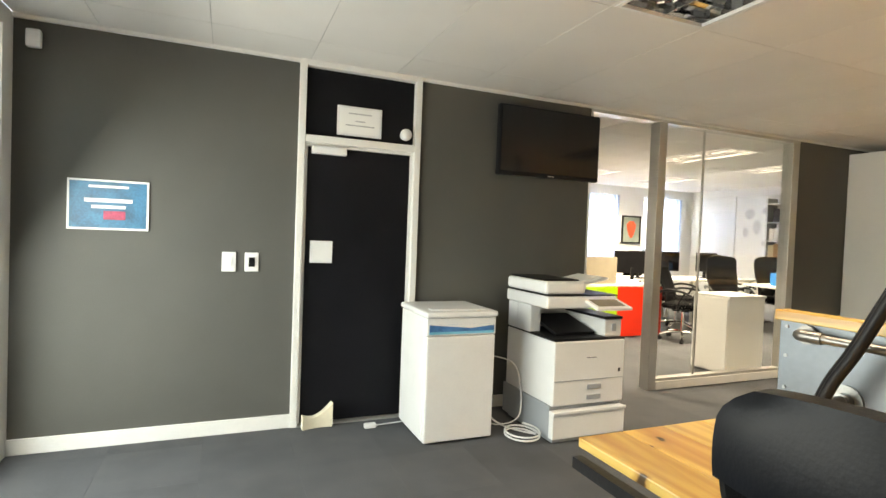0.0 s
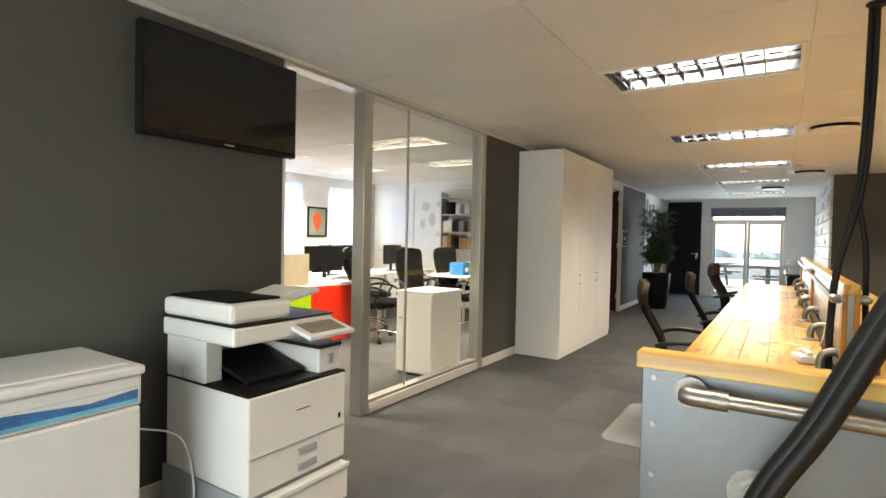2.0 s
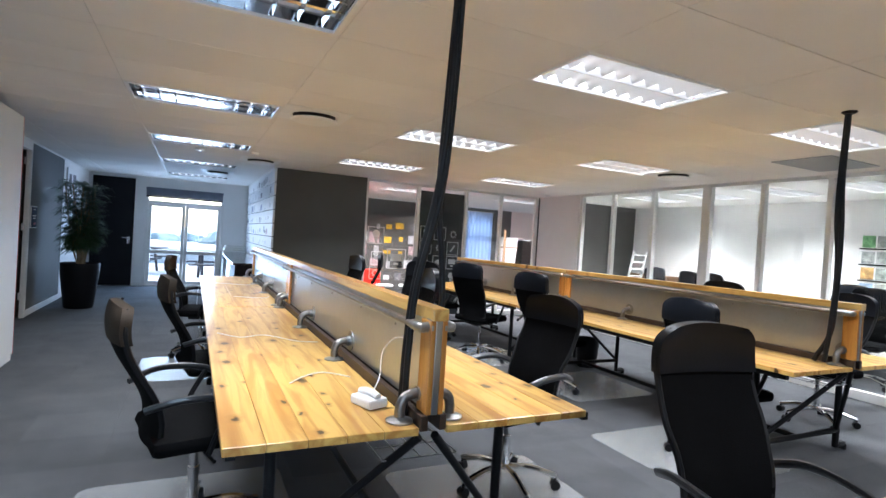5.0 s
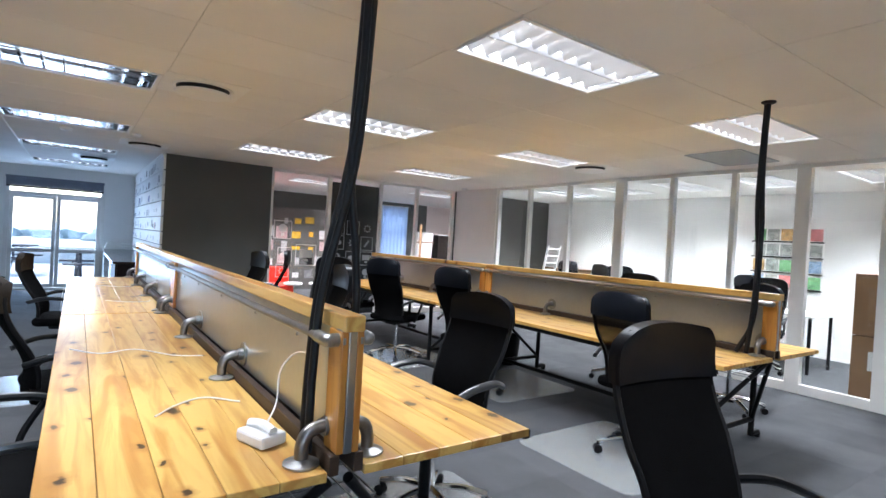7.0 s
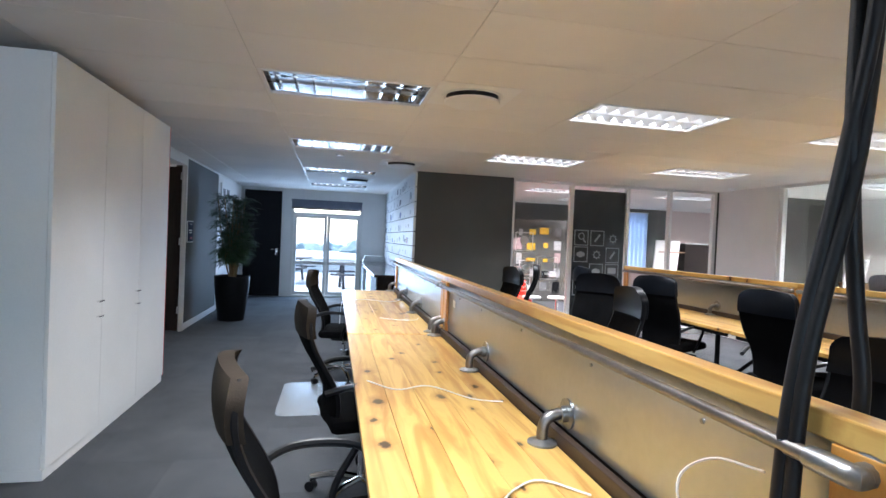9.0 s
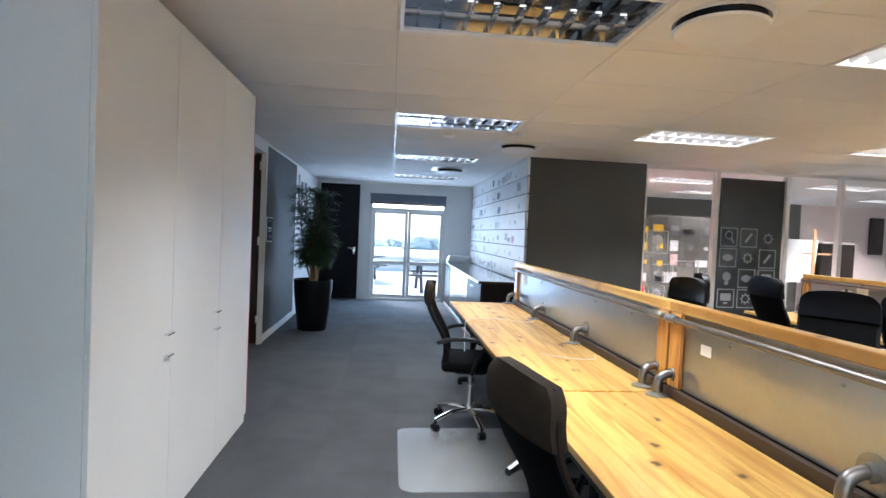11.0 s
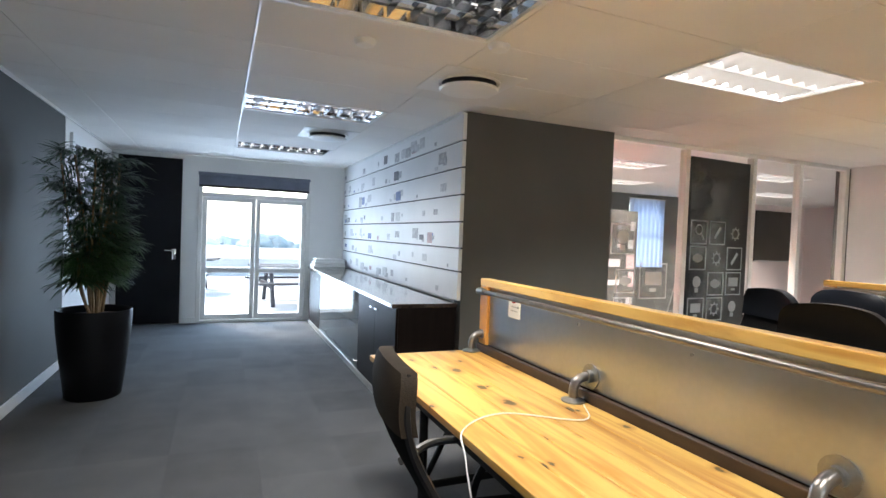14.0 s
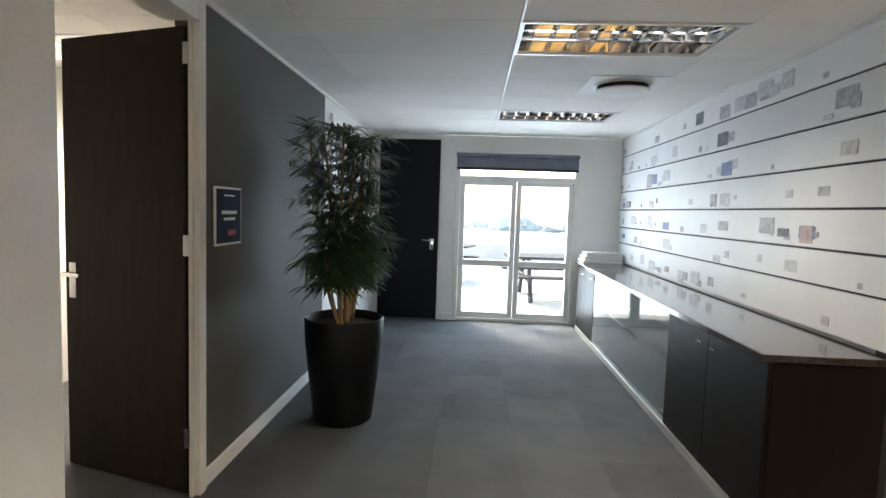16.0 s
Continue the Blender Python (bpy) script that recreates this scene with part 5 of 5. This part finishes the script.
    part("print", box(x, x + w, 0.5352, 0.536 + 0.00004 * k, z0, z0 + h), random.choice((INK, INKL, INKL, INKR, INKB, INKL, INKP, INKP, INKP, INKP)), boards[i])

c = thing("credenza", "low dark brown credenza with glass doors along the planked wall", "sideboard", at=pose(10.4, 0.54, 0))
part("carcass", box(0.004, 1.2, 0.005, 0.5, 0.05, 0.83, 0.002), BROWNDOOR, c)
part("carcass", box(3.4, 4.3, 0.005, 0.5, 0.05, 0.83, 0.002), BROWNDOOR, c)
part("carcass_back", box(1.2, 3.4, 0.005, 0.03, 0.05, 0.83), BROWNDOOR, c)
part("shelf", box(1.2, 3.4, 0.03, 0.48, 0.05, 0.075), BROWNDOOR, c)
part("shelf", box(1.2, 3.4, 0.03, 0.45, 0.43, 0.45), BROWNDOOR, c)
part("plinth", box(0.01, 4.29, 0.02, 0.53, 0, 0.049), ALU, c, "grey plinth")
top = mat("polished_dark_top", (0.032, 0.022, 0.018), 0.16, var=0.25, stretch=(1, 6, 6), coat=0.5, bump=0.02)
part("worktop", box(-0.01, 4.31, 0.0, 0.56, 0.831, 0.865, 0.004), top, c, "polished dark top")
for x0, x1 in ((0.006, 0.6), (0.604, 1.198), (3.402, 3.85), (3.854, 4.298)):
    dd = part("door", box(x0, x1, 0.502, 0.522, 0.055, 0.825, 0.002), BROWNDOOR, c)
    part("handle", box(x0 + 0.05 if x0 > 0.5 else x1 - 0.11, x0 + 0.11 if x0 > 0.5 else x1 - 0.05, 0.5225, 0.545, 0.745, 0.755, 0.003), CHROME, dd, "small steel handle")
for k in range(4):
    x0 = 1.202 + 0.55 * k
    dd = part("glass_door", box(x0, x0 + 0.546, 0.51, 0.518, 0.055, 0.825), CABGLASS, c, "frosted glass door")
    part("knob", rod(bmesh.new(), (x0 + 0.06, 0.518, 0.12), (x0 + 0.06, 0.538, 0.12), 0.012), CHROME, dd, "steel knob")
t = thing("wall_trunking", "stacked white boards at the end of the credenza", "boards", at=pose(14.55, 0.62, 0.866))
for k in range(3):
    part("board", box(-0.02 + 0.01 * k, 0.33, -0.06, 0.42 - 0.02 * k, 0.001 + 0.045 * k, 0.036 + 0.045 * k, 0.003), LAMINATE, t)

a = thing("wall_art", "black and white picture on the white wall behind the plant", "picture", at=pose(13.2, WALL - 0.004, 1.95))
part("panel", box(-0.45, 0.45, -0.03, -0.001, -0.35, 0.35, 0.004), PAPER, a)
for x, z, w, h in ((-0.25, 0.1, 0.2, 0.3), (0.1, 0.2, 0.25, 0.12), (0.2, -0.15, 0.3, 0.22), (-0.15, -0.22, 0.24, 0.1)):
    part("shape", box(x - w / 2, x + w / 2, -0.033, -0.0305, z - h / 2, z + h / 2), INK, a)


def plant(at):
    p = thing("potted_plant", "tall bushy green palm in a tapered black pot", "plant", at=at)
    part("pot", lathe(bmesh.new(), [(0.19, 0), (0.2, 0.01), (0.235, 0.3), (0.262, 0.55), (0.268, 0.7), (0.262, 0.712), (0.25, 0.7), (0.24, 0.62), (0.2, 0.62)], 40), POTM, p, "tapered black pot", True)
    part("soil", lathe(bmesh.new(), [(0.238, 0.60), (0.238, 0.655), (0.1, 0.672), (0.02, 0.675)], 24), SOIL, p)
    rnd = random.Random(11)
    leaves = bmesh.new()

    def blade(o, d, ln, wd, droop):
        side = d.cross(Vector((0, 0, 1)))
        side = side.normalized() if side.length > 0.01 else Vector((1, 0, 0))
        prev, n = None, 4
        for i in range(n + 1):
            t = i / n
            q = o + d * ln * t + Vector((0, 0, -droop * ln * t * t))
            w = wd * (0.35 + 1.3 * t) * (1 - t) ** 0.8 + 0.0006
            row = [leaves.verts.new(q - side * w), leaves.verts.new(q + side * w)]
            if prev:
                leaves.faces.new((prev[0], prev[1], row[1], row[0]))
            prev = row

    for k in range(17):
        a, lean = rnd.uniform(0, 6.283), rnd.uniform(0.02, 0.17)
        hgt = rnd.choice((2.0, 1.9, 1.75, 1.6, 1.45, 1.3, 1.2))
        b = Vector((0.12 * math.cos(a) * rnd.random(), 0.12 * math.sin(a) * rnd.random(), 0.655))
        tip = b + Vector((math.cos(a) * lean * 1.35, math.sin(a) * lean * 1.35, hgt - 0.72))
        mid = (b + tip) / 2 + Vector((rnd.uniform(-0.03, 0.03), rnd.uniform(-0.03, 0.03), 0))
        path = smooth_path([b, mid, tip], 10)
        part("stem", tube(bmesh.new(), [b, mid, tip], rnd.uniform(0.007, 0.013), 6, 5), STEM, p, smooth=True)
        for i, q in enumerate(path):
            if q.z < 0.94:
                continue
            for c in range(3 if i < len(path) - 1 else 6):
                an, up = rnd.uniform(0, 6.283), rnd.uniform(-0.1, 0.75)
                fd = Vector((math.cos(an), math.sin(an), up)).normalized()
                fl = rnd.uniform(0.1, 0.19)
                for e in range(11):
                    t = 0.15 + 0.85 * e / 10
                    o = q + fd * fl * t + Vector((0, 0, -0.25 * fl * t * t))
                    sd = fd.cross(Vector((0, 0, 1))).normalized() * (1 if e % 2 else -1)
                    blade(o, (fd * 0.75 + sd * 0.75 + Vector((0, 0, rnd.uniform(-0.2, 0.25)))).normalized(), rnd.uniform(0.1, 0.19), 0.0105, rnd.uniform(0.2, 0.6))
    part("crown", leaves, LEAF, p, "dense narrow green leaves")


plant(pose(11.52, 3.27, 0))

# ---- the lit office behind the glass ----
c = thing("white_cabinet", "low white cabinet standing just behind the glass", "cabinet", at=pose(4.37, 3.9, 0))
part("body", box(0, 0.52, 0.0, 0.42, 0.02, 0.79, 0.004), LAMINATE, c)
part("top", box(-0.01, 0.53, -0.01, 0.43, 0.791, 0.815, 0.004), LAMINATE, c)
part("door", box(-0.018, -0.001, 0.005, 0.415, 0.03, 0.785, 0.003), LAMINATE, c)
part("knob", rod(bmesh.new(), (-0.018, 0.36, 0.55), (-0.035, 0.36, 0.55), 0.01), CHROME, c)
part("plinth", box(0.02, 0.5, 0.02, 0.4, 0, 0.019), GPLASTIC, c)


def office_desk(at, panels, label):
    t = thing("office_desk", label, "desk", at=at)
    part("top", box(0, 1.4, 0, 0.75, 0.71, 0.74, 0.004), LAMINATE, t)
    for x in (0.04, 1.34):
        for y in (0.06, 0.68):
            part("leg", rod(bmesh.new(), (x, y, 0), (x, y, 0.709), 0.022), ALU, t, smooth=True)
    for x0, x1, z0, z1, mt in panels:
        part("front_panel", box(x0, x1, -0.022, -0.001, z0, z1, 0.003), mt, t)
    return t


office_desk(pose(4.05, 5.86, 0), [(0.0, 0.6, 0.1, 0.705, GREEN), (0.602, 1.4, 0.02, 0.705, RED)], "white desk with red and lime front panels")
s = thing("desk_divider", "beige fabric divider screen on the office desk", "divider", at=pose(4.05, 5.9, 0.741))
part("panel", box(0.0, 0.62, 0, 0.03, 0.001, 0.37, 0.006), BEIGE, s)
for x0 in (0.66, 0.95):
    s = thing("paper_stack", "stack of white papers on the office desk", "papers", at=pose(4.05 + x0, 6.05, 0.741))
    for k in range(3):
        part("ream", box(0.004 * k, 0.21, 0.005 * k, 0.29, 0.001 + 0.012 * k, 0.0125 + 0.012 * k), PAPER, s)
office_desk(pose(5.6, 6.6, 0), [], "white office desk with computer monitors")
office_desk(pose(7.0, 6.6, 0), [], "white office desk near the whiteboard")
office_desk(pose(7.2, 5.2, 0), [], "white office desk beside the wall")


def monitor(at):
    t = thing("computer_monitor", "black computer monitor on a stand", "monitor", "office monitors", at=at)
    part("foot", box(-0.12, 0.12, -0.09, 0.09, 0.001, 0.014, 0.004), PLASTIC, t)
    part("neck", box(-0.025, 0.025, 0.0, 0.03, 0.0145, 0.2, 0.004), PLASTIC, t)
    part("panel", box(-0.27, 0.27, -0.03, -0.001, 0.12, 0.45, 0.006), PLASTIC, t)
    part("screen", box(-0.255, 0.255, -0.034, -0.031, 0.135, 0.435), SCREEN, t)


for x, y, a in ((5.95, 6.85, 10), (6.55, 6.9, -8), (5.3, 6.3, 160), (7.5, 6.9, 5)):
    monitor(pose(x, y, 0.741, 0, 0, a))
for x, y, a in ((6.1, 6.2, 190), (6.6, 5.7, 150), (7.3, 6.1, 200), (7.6, 4.7, 20), (8.2, 4.9, 60), (6.9, 4.8, 100), (6.4, 7.7, 0), (5.5, 5.5, 205), (7.95, 5.9, 150)):
    copy_thing(black_chair, pose(x, y, 0, 0, 0, a))
BLUEP = mat("blue_plastic", (0.02, 0.2, 0.5), 0.4)
for x, mt, lb in ((7.5, BLUEP, "blue plastic file box on a desk"), (7.9, GREEN, "lime green file box on a desk"), (8.15, BEIGE, "brown file box on a desk")):
    t = thing("file_box", lb, "box", at=pose(x, 5.5, 0.741))
    part("box", box(-0.1, 0.1, -0.13, 0.13, 0.001, 0.2, 0.006), mt, t)
    part("label", box(-0.04, 0.04, -0.133, -0.131, 0.06, 0.12), PAPER, t)
p = thing("framed_picture", "framed picture with an orange red shape", "picture", at=pose(7.24, Y1, 1.58))
bm = bmesh.new()
for q in ((-0.24, -0.21, -0.28, 0.28), (0.21, 0.24, -0.28, 0.28), (-0.21, 0.21, -0.28, -0.25), (-0.21, 0.21, 0.25, 0.28)):
    put(bm, q[0], q[1], -0.03, -0.001, q[2], q[3], 0.003)
part("frame", bm, PLASTIC, p)
part("mount", box(-0.209, 0.209, -0.015, -0.001, -0.249, 0.249), mat("green_grey_mount", (0.25, 0.3, 0.25), 0.6), p)
bm = lathe(bmesh.new(), [(0.02, -0.17), (0.07, -0.1), (0.11, 0.02), (0.12, 0.1), (0.06, 0.17)], 16)
bmesh.ops.transform(bm, matrix=pose(0, -0.017, 0) @ Matrix.Diagonal((1, 0.02, 1, 1)), verts=bm.verts)
part("shape", bm, mat("orange_red_paint", (0.7, 0.1, 0.04), 0.6, var=0.3), p)
w = thing("whiteboard", "large whiteboard with a ledge on the office wall", "whiteboard", at=pose(8.9, 7.95, 1.7))
part("board", box(-0.02, -0.001, -0.5, 0.5, -0.62, 0.6, 0.003), WPLASTIC, w)
part("ledge", box(-0.07, -0.001, -0.5, 0.5, -0.66, -0.63, 0.004), ALU, w)
w = thing("wall_map", "pale wall map print on the office wall", "map", at=pose(8.9, 7.05, 1.7))
part("sheet", box(-0.006, -0.001, -0.35, 0.35, -0.6, 0.6), PAPER, w)
for y, z, ww, h in ((0.1, 0.25, 0.22, 0.2), (-0.05, 0.0, 0.16, 0.3), (0.18, -0.1, 0.12, 0.2), (-0.2, 0.3, 0.12, 0.12), (-0.2, -0.3, 0.1, 0.1)):
    part("shape", lathe(bmesh.new(), [(0.02, -0.001), (0.02, 0.001)], 7), INKP, w).matrix_basis = Matrix.Translation((-0.008, y, z)) @ Euler((0, radians(90), 0)).to_matrix().to_4x4() @ Matrix.Diagonal((h * 25, ww * 25, 1, 1))
s = thing("wall_shelves", "open wall shelves with files and boxes", "shelf", at=pose(8.88, 6.2, 1.1))
for k in range(4):
    part("shelf_board", box(-0.26, 0.0, -0.42, 0.42, 0.33 * k, 0.33 * k + 0.02), ALU, s)
for y in (-0.42, 0.42):
    part("upright", box(-0.26, 0.0, y - 0.012, y + 0.012, 0, 1.1), ALU, s)
rr = random.Random(3)
for k in range(3):
    y = -0.38
    while y < 0.34:
        wd = rr.uniform(0.04, 0.12)
        f = thing("file_binder", "file binder standing on the office shelf", "binder", "shelf binders", at=pose(8.75, 6.2 + y, 1.121 + 0.33 * k))
        part("spine", box(-0.1, 0.1, 0, wd - 0.004, 0, rr.uniform(0.16, 0.29), 0.003), rr.choice((BEIGE, PLASTIC, PAPER, INK, KRAFT)), f)
        y += wd + rr.choice((0, 0, 0.1))

# ---- meeting rooms behind the south glass ----
w = thing("wall_poster_rack", "black wall rack with four rows of colourful cards", "poster rack", at=pose(5.5, -7.5, 1.45))
part("backing", box(-0.5, 0.5, 0.001, 0.012, -0.48, 0.48, 0.003), PAPER, w)
CARDS = [mat("card_" + n, c, 0.5, var=0.6, scale=14) for n, c in (("green", (0.2, 0.45, 0.2)), ("red", (0.6, 0.2, 0.2)), ("blue", (0.25, 0.35, 0.5)), ("orange", (0.7, 0.4, 0.15)), ("grey", (0.4, 0.42, 0.4)))]
for r in range(4):
    part("rail", box(-0.5, 0.5, 0.013, 0.035, -0.48 + 0.24 * r, -0.46 + 0.24 * r), PLASTIC, w)
    for k in range(5):
        part("card", box(-0.48 + 0.195 * k, -0.31 + 0.195 * k, 0.014, 0.018, -0.45 + 0.24 * r, -0.27 + 0.24 * r), CARDS[(2 * r + 3 * k + r * k) % 5], w)
for x, y, a in ((5.2, -6.3, 0), (7.6, -6.4, 0), (9.4, -6.2, 0)):
    t = thing("meeting_table", "white meeting table with black legs", "table", "meeting tables", at=pose(x, y, 0))
    part("top", box(-0.7, 0.7, -0.4, 0.4, 0.71, 0.735, 0.004), LAMINATE, t)
    for sx in (-0.62, 0.62):
        for sy in (-0.33, 0.33):
            part("leg", rod(bmesh.new(), (sx, sy, 0), (sx, sy, 0.709), 0.02), BLACKSTEEL, t, smooth=True)
for x, y, a in ((5.0, -5.6, 10), (5.6, -7.0, 170), (7.3, -5.7, 20), (7.9, -5.7, -15), (9.2, -7.0, 190)):
    copy_thing(black_chair, pose(x, y, 0, 0, 0, a))
t = thing("cardboard_box", "tall brown cardboard carton behind the glass", "carton", at=pose(3.55, -5.6, 0))
for k in range(2):
    part("carton", box(-0.4, 0.4, -0.3, 0.3, 0.001 + 0.66 * k, 0.65 + 0.66 * k, 0.008), KRAFT, t)
part("label", box(0.05, 0.25, 0.3005, 0.303, 0.3, 0.5), PAPER, t, "white paper label")
t = thing("ladder_rack", "white slatted rack leaning by the grey wall", "rack", at=pose(9.9, -6.9, 0, 0, -12))
for y in (0, 0.35):
    part("rail", box(-0.02, 0.02, y - 0.012, y + 0.012, 0.02, 1.5), TRIM, t)
for k in range(9):
    part("rung", box(-0.015, 0.015, 0.013, 0.337, 0.2 + 0.15 * k, 0.225 + 0.15 * k), TRIM, t)
t = thing("wooden_crate", "low brown wooden cabinet against the partition", "cabinet", at=pose(9.7, -7.25, 0))
part("body", box(-0.5, 0.5, -0.22, 0.22, 0.02, 0.95, 0.006), KRAFT, t)
part("top", box(-0.51, 0.51, -0.23, 0.23, 0.951, 0.98, 0.004), KRAFT, t)
part("plinth", box(-0.48, 0.48, -0.2, 0.2, 0, 0.019), PLASTIC, t)

# ---- side room behind the dark glass door ----
fl = thing("flip_chart", "white flip chart on an easel", "flip chart", at=pose(14.2, -6.3, 0, 0, 0, 90))
part("pad", box(-0.33, 0.33, -0.02, 0.01, 0.75, 1.65, 0.003, pose(0, 0, 0, -6)), PAPER, fl)
for x in (-0.3, 0.3):
    part("leg", rod(bmesh.new(), (x, 0.15, 0), (x * 0.6, -0.02, 1.6), 0.014), ALU, fl)
part("leg", rod(bmesh.new(), (0, -0.5, 0), (0, -0.05, 1.6), 0.014), ALU, fl)
cb = thing("dark_cabinet", "dark brown cabinet in the side room", "cabinet", at=pose(14.6, -7.4, 0))
part("body", box(-0.25, 0.25, -0.38, 0.38, 0.02, 1.58, 0.005), BROWNDOOR, cb)
part("top", box(-0.26, 0.26, -0.39, 0.39, 1.581, 1.61, 0.004), ALU, cb)
part("plinth", box(-0.23, 0.23, -0.36, 0.36, 0, 0.019), PLASTIC, cb)
tv = thing("television", "black wall television in the side room", "television", at=pose(X1, -8.8, 1.8))
part("body", box(-0.07, -0.001, -0.16, 0.16, -0.42, 0.42, 0.008), PLASTIC, tv)
part("screen", box(-0.074, -0.071, -0.14, 0.14, -0.4, 0.4), SCREEN, tv)
tv = thing("notice_board", "brown framed wall board in the side room", "board", at=pose(X1, -9.8, 1.7))
part("panel", box(-0.03, -0.001, -0.68, 0.68, -0.6, 0.6, 0.004), BROWNDOOR, tv)
part("ledge", box(-0.07, -0.031, -0.68, 0.68, -0.6, -0.57), ALU, tv)
# printed posters on a free-standing screen
pb = thing("poster_screen", "grey display screen with yellow and pale posters", "display screen", at=pose(13.4, -2.9, 0))
part("panel", box(-0.02, 0.02, -1.25, 1.25, 0.3, 1.95, 0.004), GREY, pb)
for y in (-1.2, 1.2):
    part("foot", box(-0.2, 0.2, y - 0.02, y + 0.02, 0, 0.299), ALU, pb)
pr = random.Random(8)
for r in range(5):
    for k in range(8):
        mt = YELLOW if (k in (4, 5) and r in (2, 3, 4)) else pr.choice((INK, INKL, INKR, PLASTIC, INKP, INK))
        y, z = -1.2 + 0.3 * k, 0.36 + 0.31 * r
        part("poster", box(-0.026, -0.021, y, y + pr.uniform(0.07, 0.26), z + pr.uniform(0, 0.06), z + pr.uniform(0.1, 0.28)), mt, pb)
rc = thing("red_armchair", "low red upholstered armchair in the side room", "armchair", at=pose(12.0, -1.6, 0, 0, 0, 80))
part("seat", box(-0.35, 0.35, -0.3, 0.35, 0.1, 0.42, 0.04), RED, rc, smooth=True)
part("backrest", box(-0.35, 0.35, -0.42, -0.29, 0.1, 0.72, 0.04), RED, rc, smooth=True)
for x in (-0.3, 0.3):
    for y in (-0.35, 0.28):
        part("leg", rod(bmesh.new(), (x, y, 0), (x, y, 0.11), 0.02), PLASTIC, rc)
for y in (-2.4, -1.9):
    st = thing("white_stool", "round white stool in the side room", "stool", "white stools", at=pose(11.7, y, 0))
    part("seat", lathe(bmesh.new(), [(0.17, 0.42), (0.18, 0.44), (0.17, 0.46), (0.03, 0.465)], 20), WPLASTIC, st, smooth=True)
    part("column", rod(bmesh.new(), (0, 0, 0.02), (0, 0, 0.42), 0.025), CHROME, st)
    part("foot", lathe(bmesh.new(), [(0.18, 0), (0.18, 0.01), (0.03, 0.025)], 20), CHROME, st)
bf = thing("coat_stand", "wooden coat stand with hooks in the side room", "coat stand", at=pose(12.6, -5.3, 0))
part("pole", rod(bmesh.new(), (0, 0, 0), (0, 0, 1.8), 0.03), KRAFT, bf)
for z in (0.9, 1.35):
    part("arm", box(-0.02, 0.02, -0.4, 0.2, z, z + 0.03, 0.004), KRAFT, bf)
part("foot", box(-0.2, 0.2, -0.2, 0.2, 0, 0.03, 0.004), KRAFT, bf)

wb = thing("waste_bin", "black waste bin on the floor under the desk", "bin", at=pose(6.5, -2.72, 0))
part("body", lathe(bmesh.new(), [(0.11, 0.0), (0.115, 0.005), (0.14, 0.34), (0.144, 0.345), (0.134, 0.34), (0.106, 0.02)], 24), PLASTIC, wb, smooth=True)

# ---- carpet tiles, laid last ----
T = 0.5
tile_mesh = None
rest = bmesh.new()
count = 0
nx, ny = int((X1 - X0) / T) + 1, int((Y1 - Y0) / T) + 1
verts, faces = [], []
for i in range(nx):
    for j in range(ny):
        x0, y0 = X0 + T * i, Y0 + T * j
        x1, y1 = min(x0 + T, X1 + 0.02), min(y0 + T, Y1 + 0.02)
        full = x1 - x0 > T - 0.01 and y1 - y0 > T - 0.01
        near = full and 0.55 < y0 < 3.3 and count < 300
        if near:
            if tile_mesh is None:
                bm = bmesh.new()
                put(bm, 0.0004, T - 0.0004, 0.0004, T - 0.0004, -0.012, 0)
                tile_mesh = finish("carpet_tile", bm, CARPET, floor)
                tile_mesh.location = (x0, y0, 0)
            else:
                ob = new("carpet_tile", tile_mesh.data)
                ob.parent = floor
                ob.location = (x0, y0, 0)
            count += 1
        else:
            b = len(verts)
            g = 0.0004
            for z in (-0.012, 0.0):
                verts += [(x0 + g, y0 + g, z), (x1 - g, y0 + g, z), (x1 - g, y1 - g, z), (x0 + g, y1 - g, z)]
            faces += [(b + 4, b + 5, b + 6, b + 7)] + [(b + k, b + (k + 1) % 4, b + 4 + (k + 1) % 4, b + 4 + k) for k in range(4)]
me = bpy.data.meshes.new("carpet_rest")
me.from_pydata(verts, [], faces)
me.materials.append(CARPET_FAR)
ob = tagged(new("carpet_rest", me), kind="stuff")
ob.parent = floor
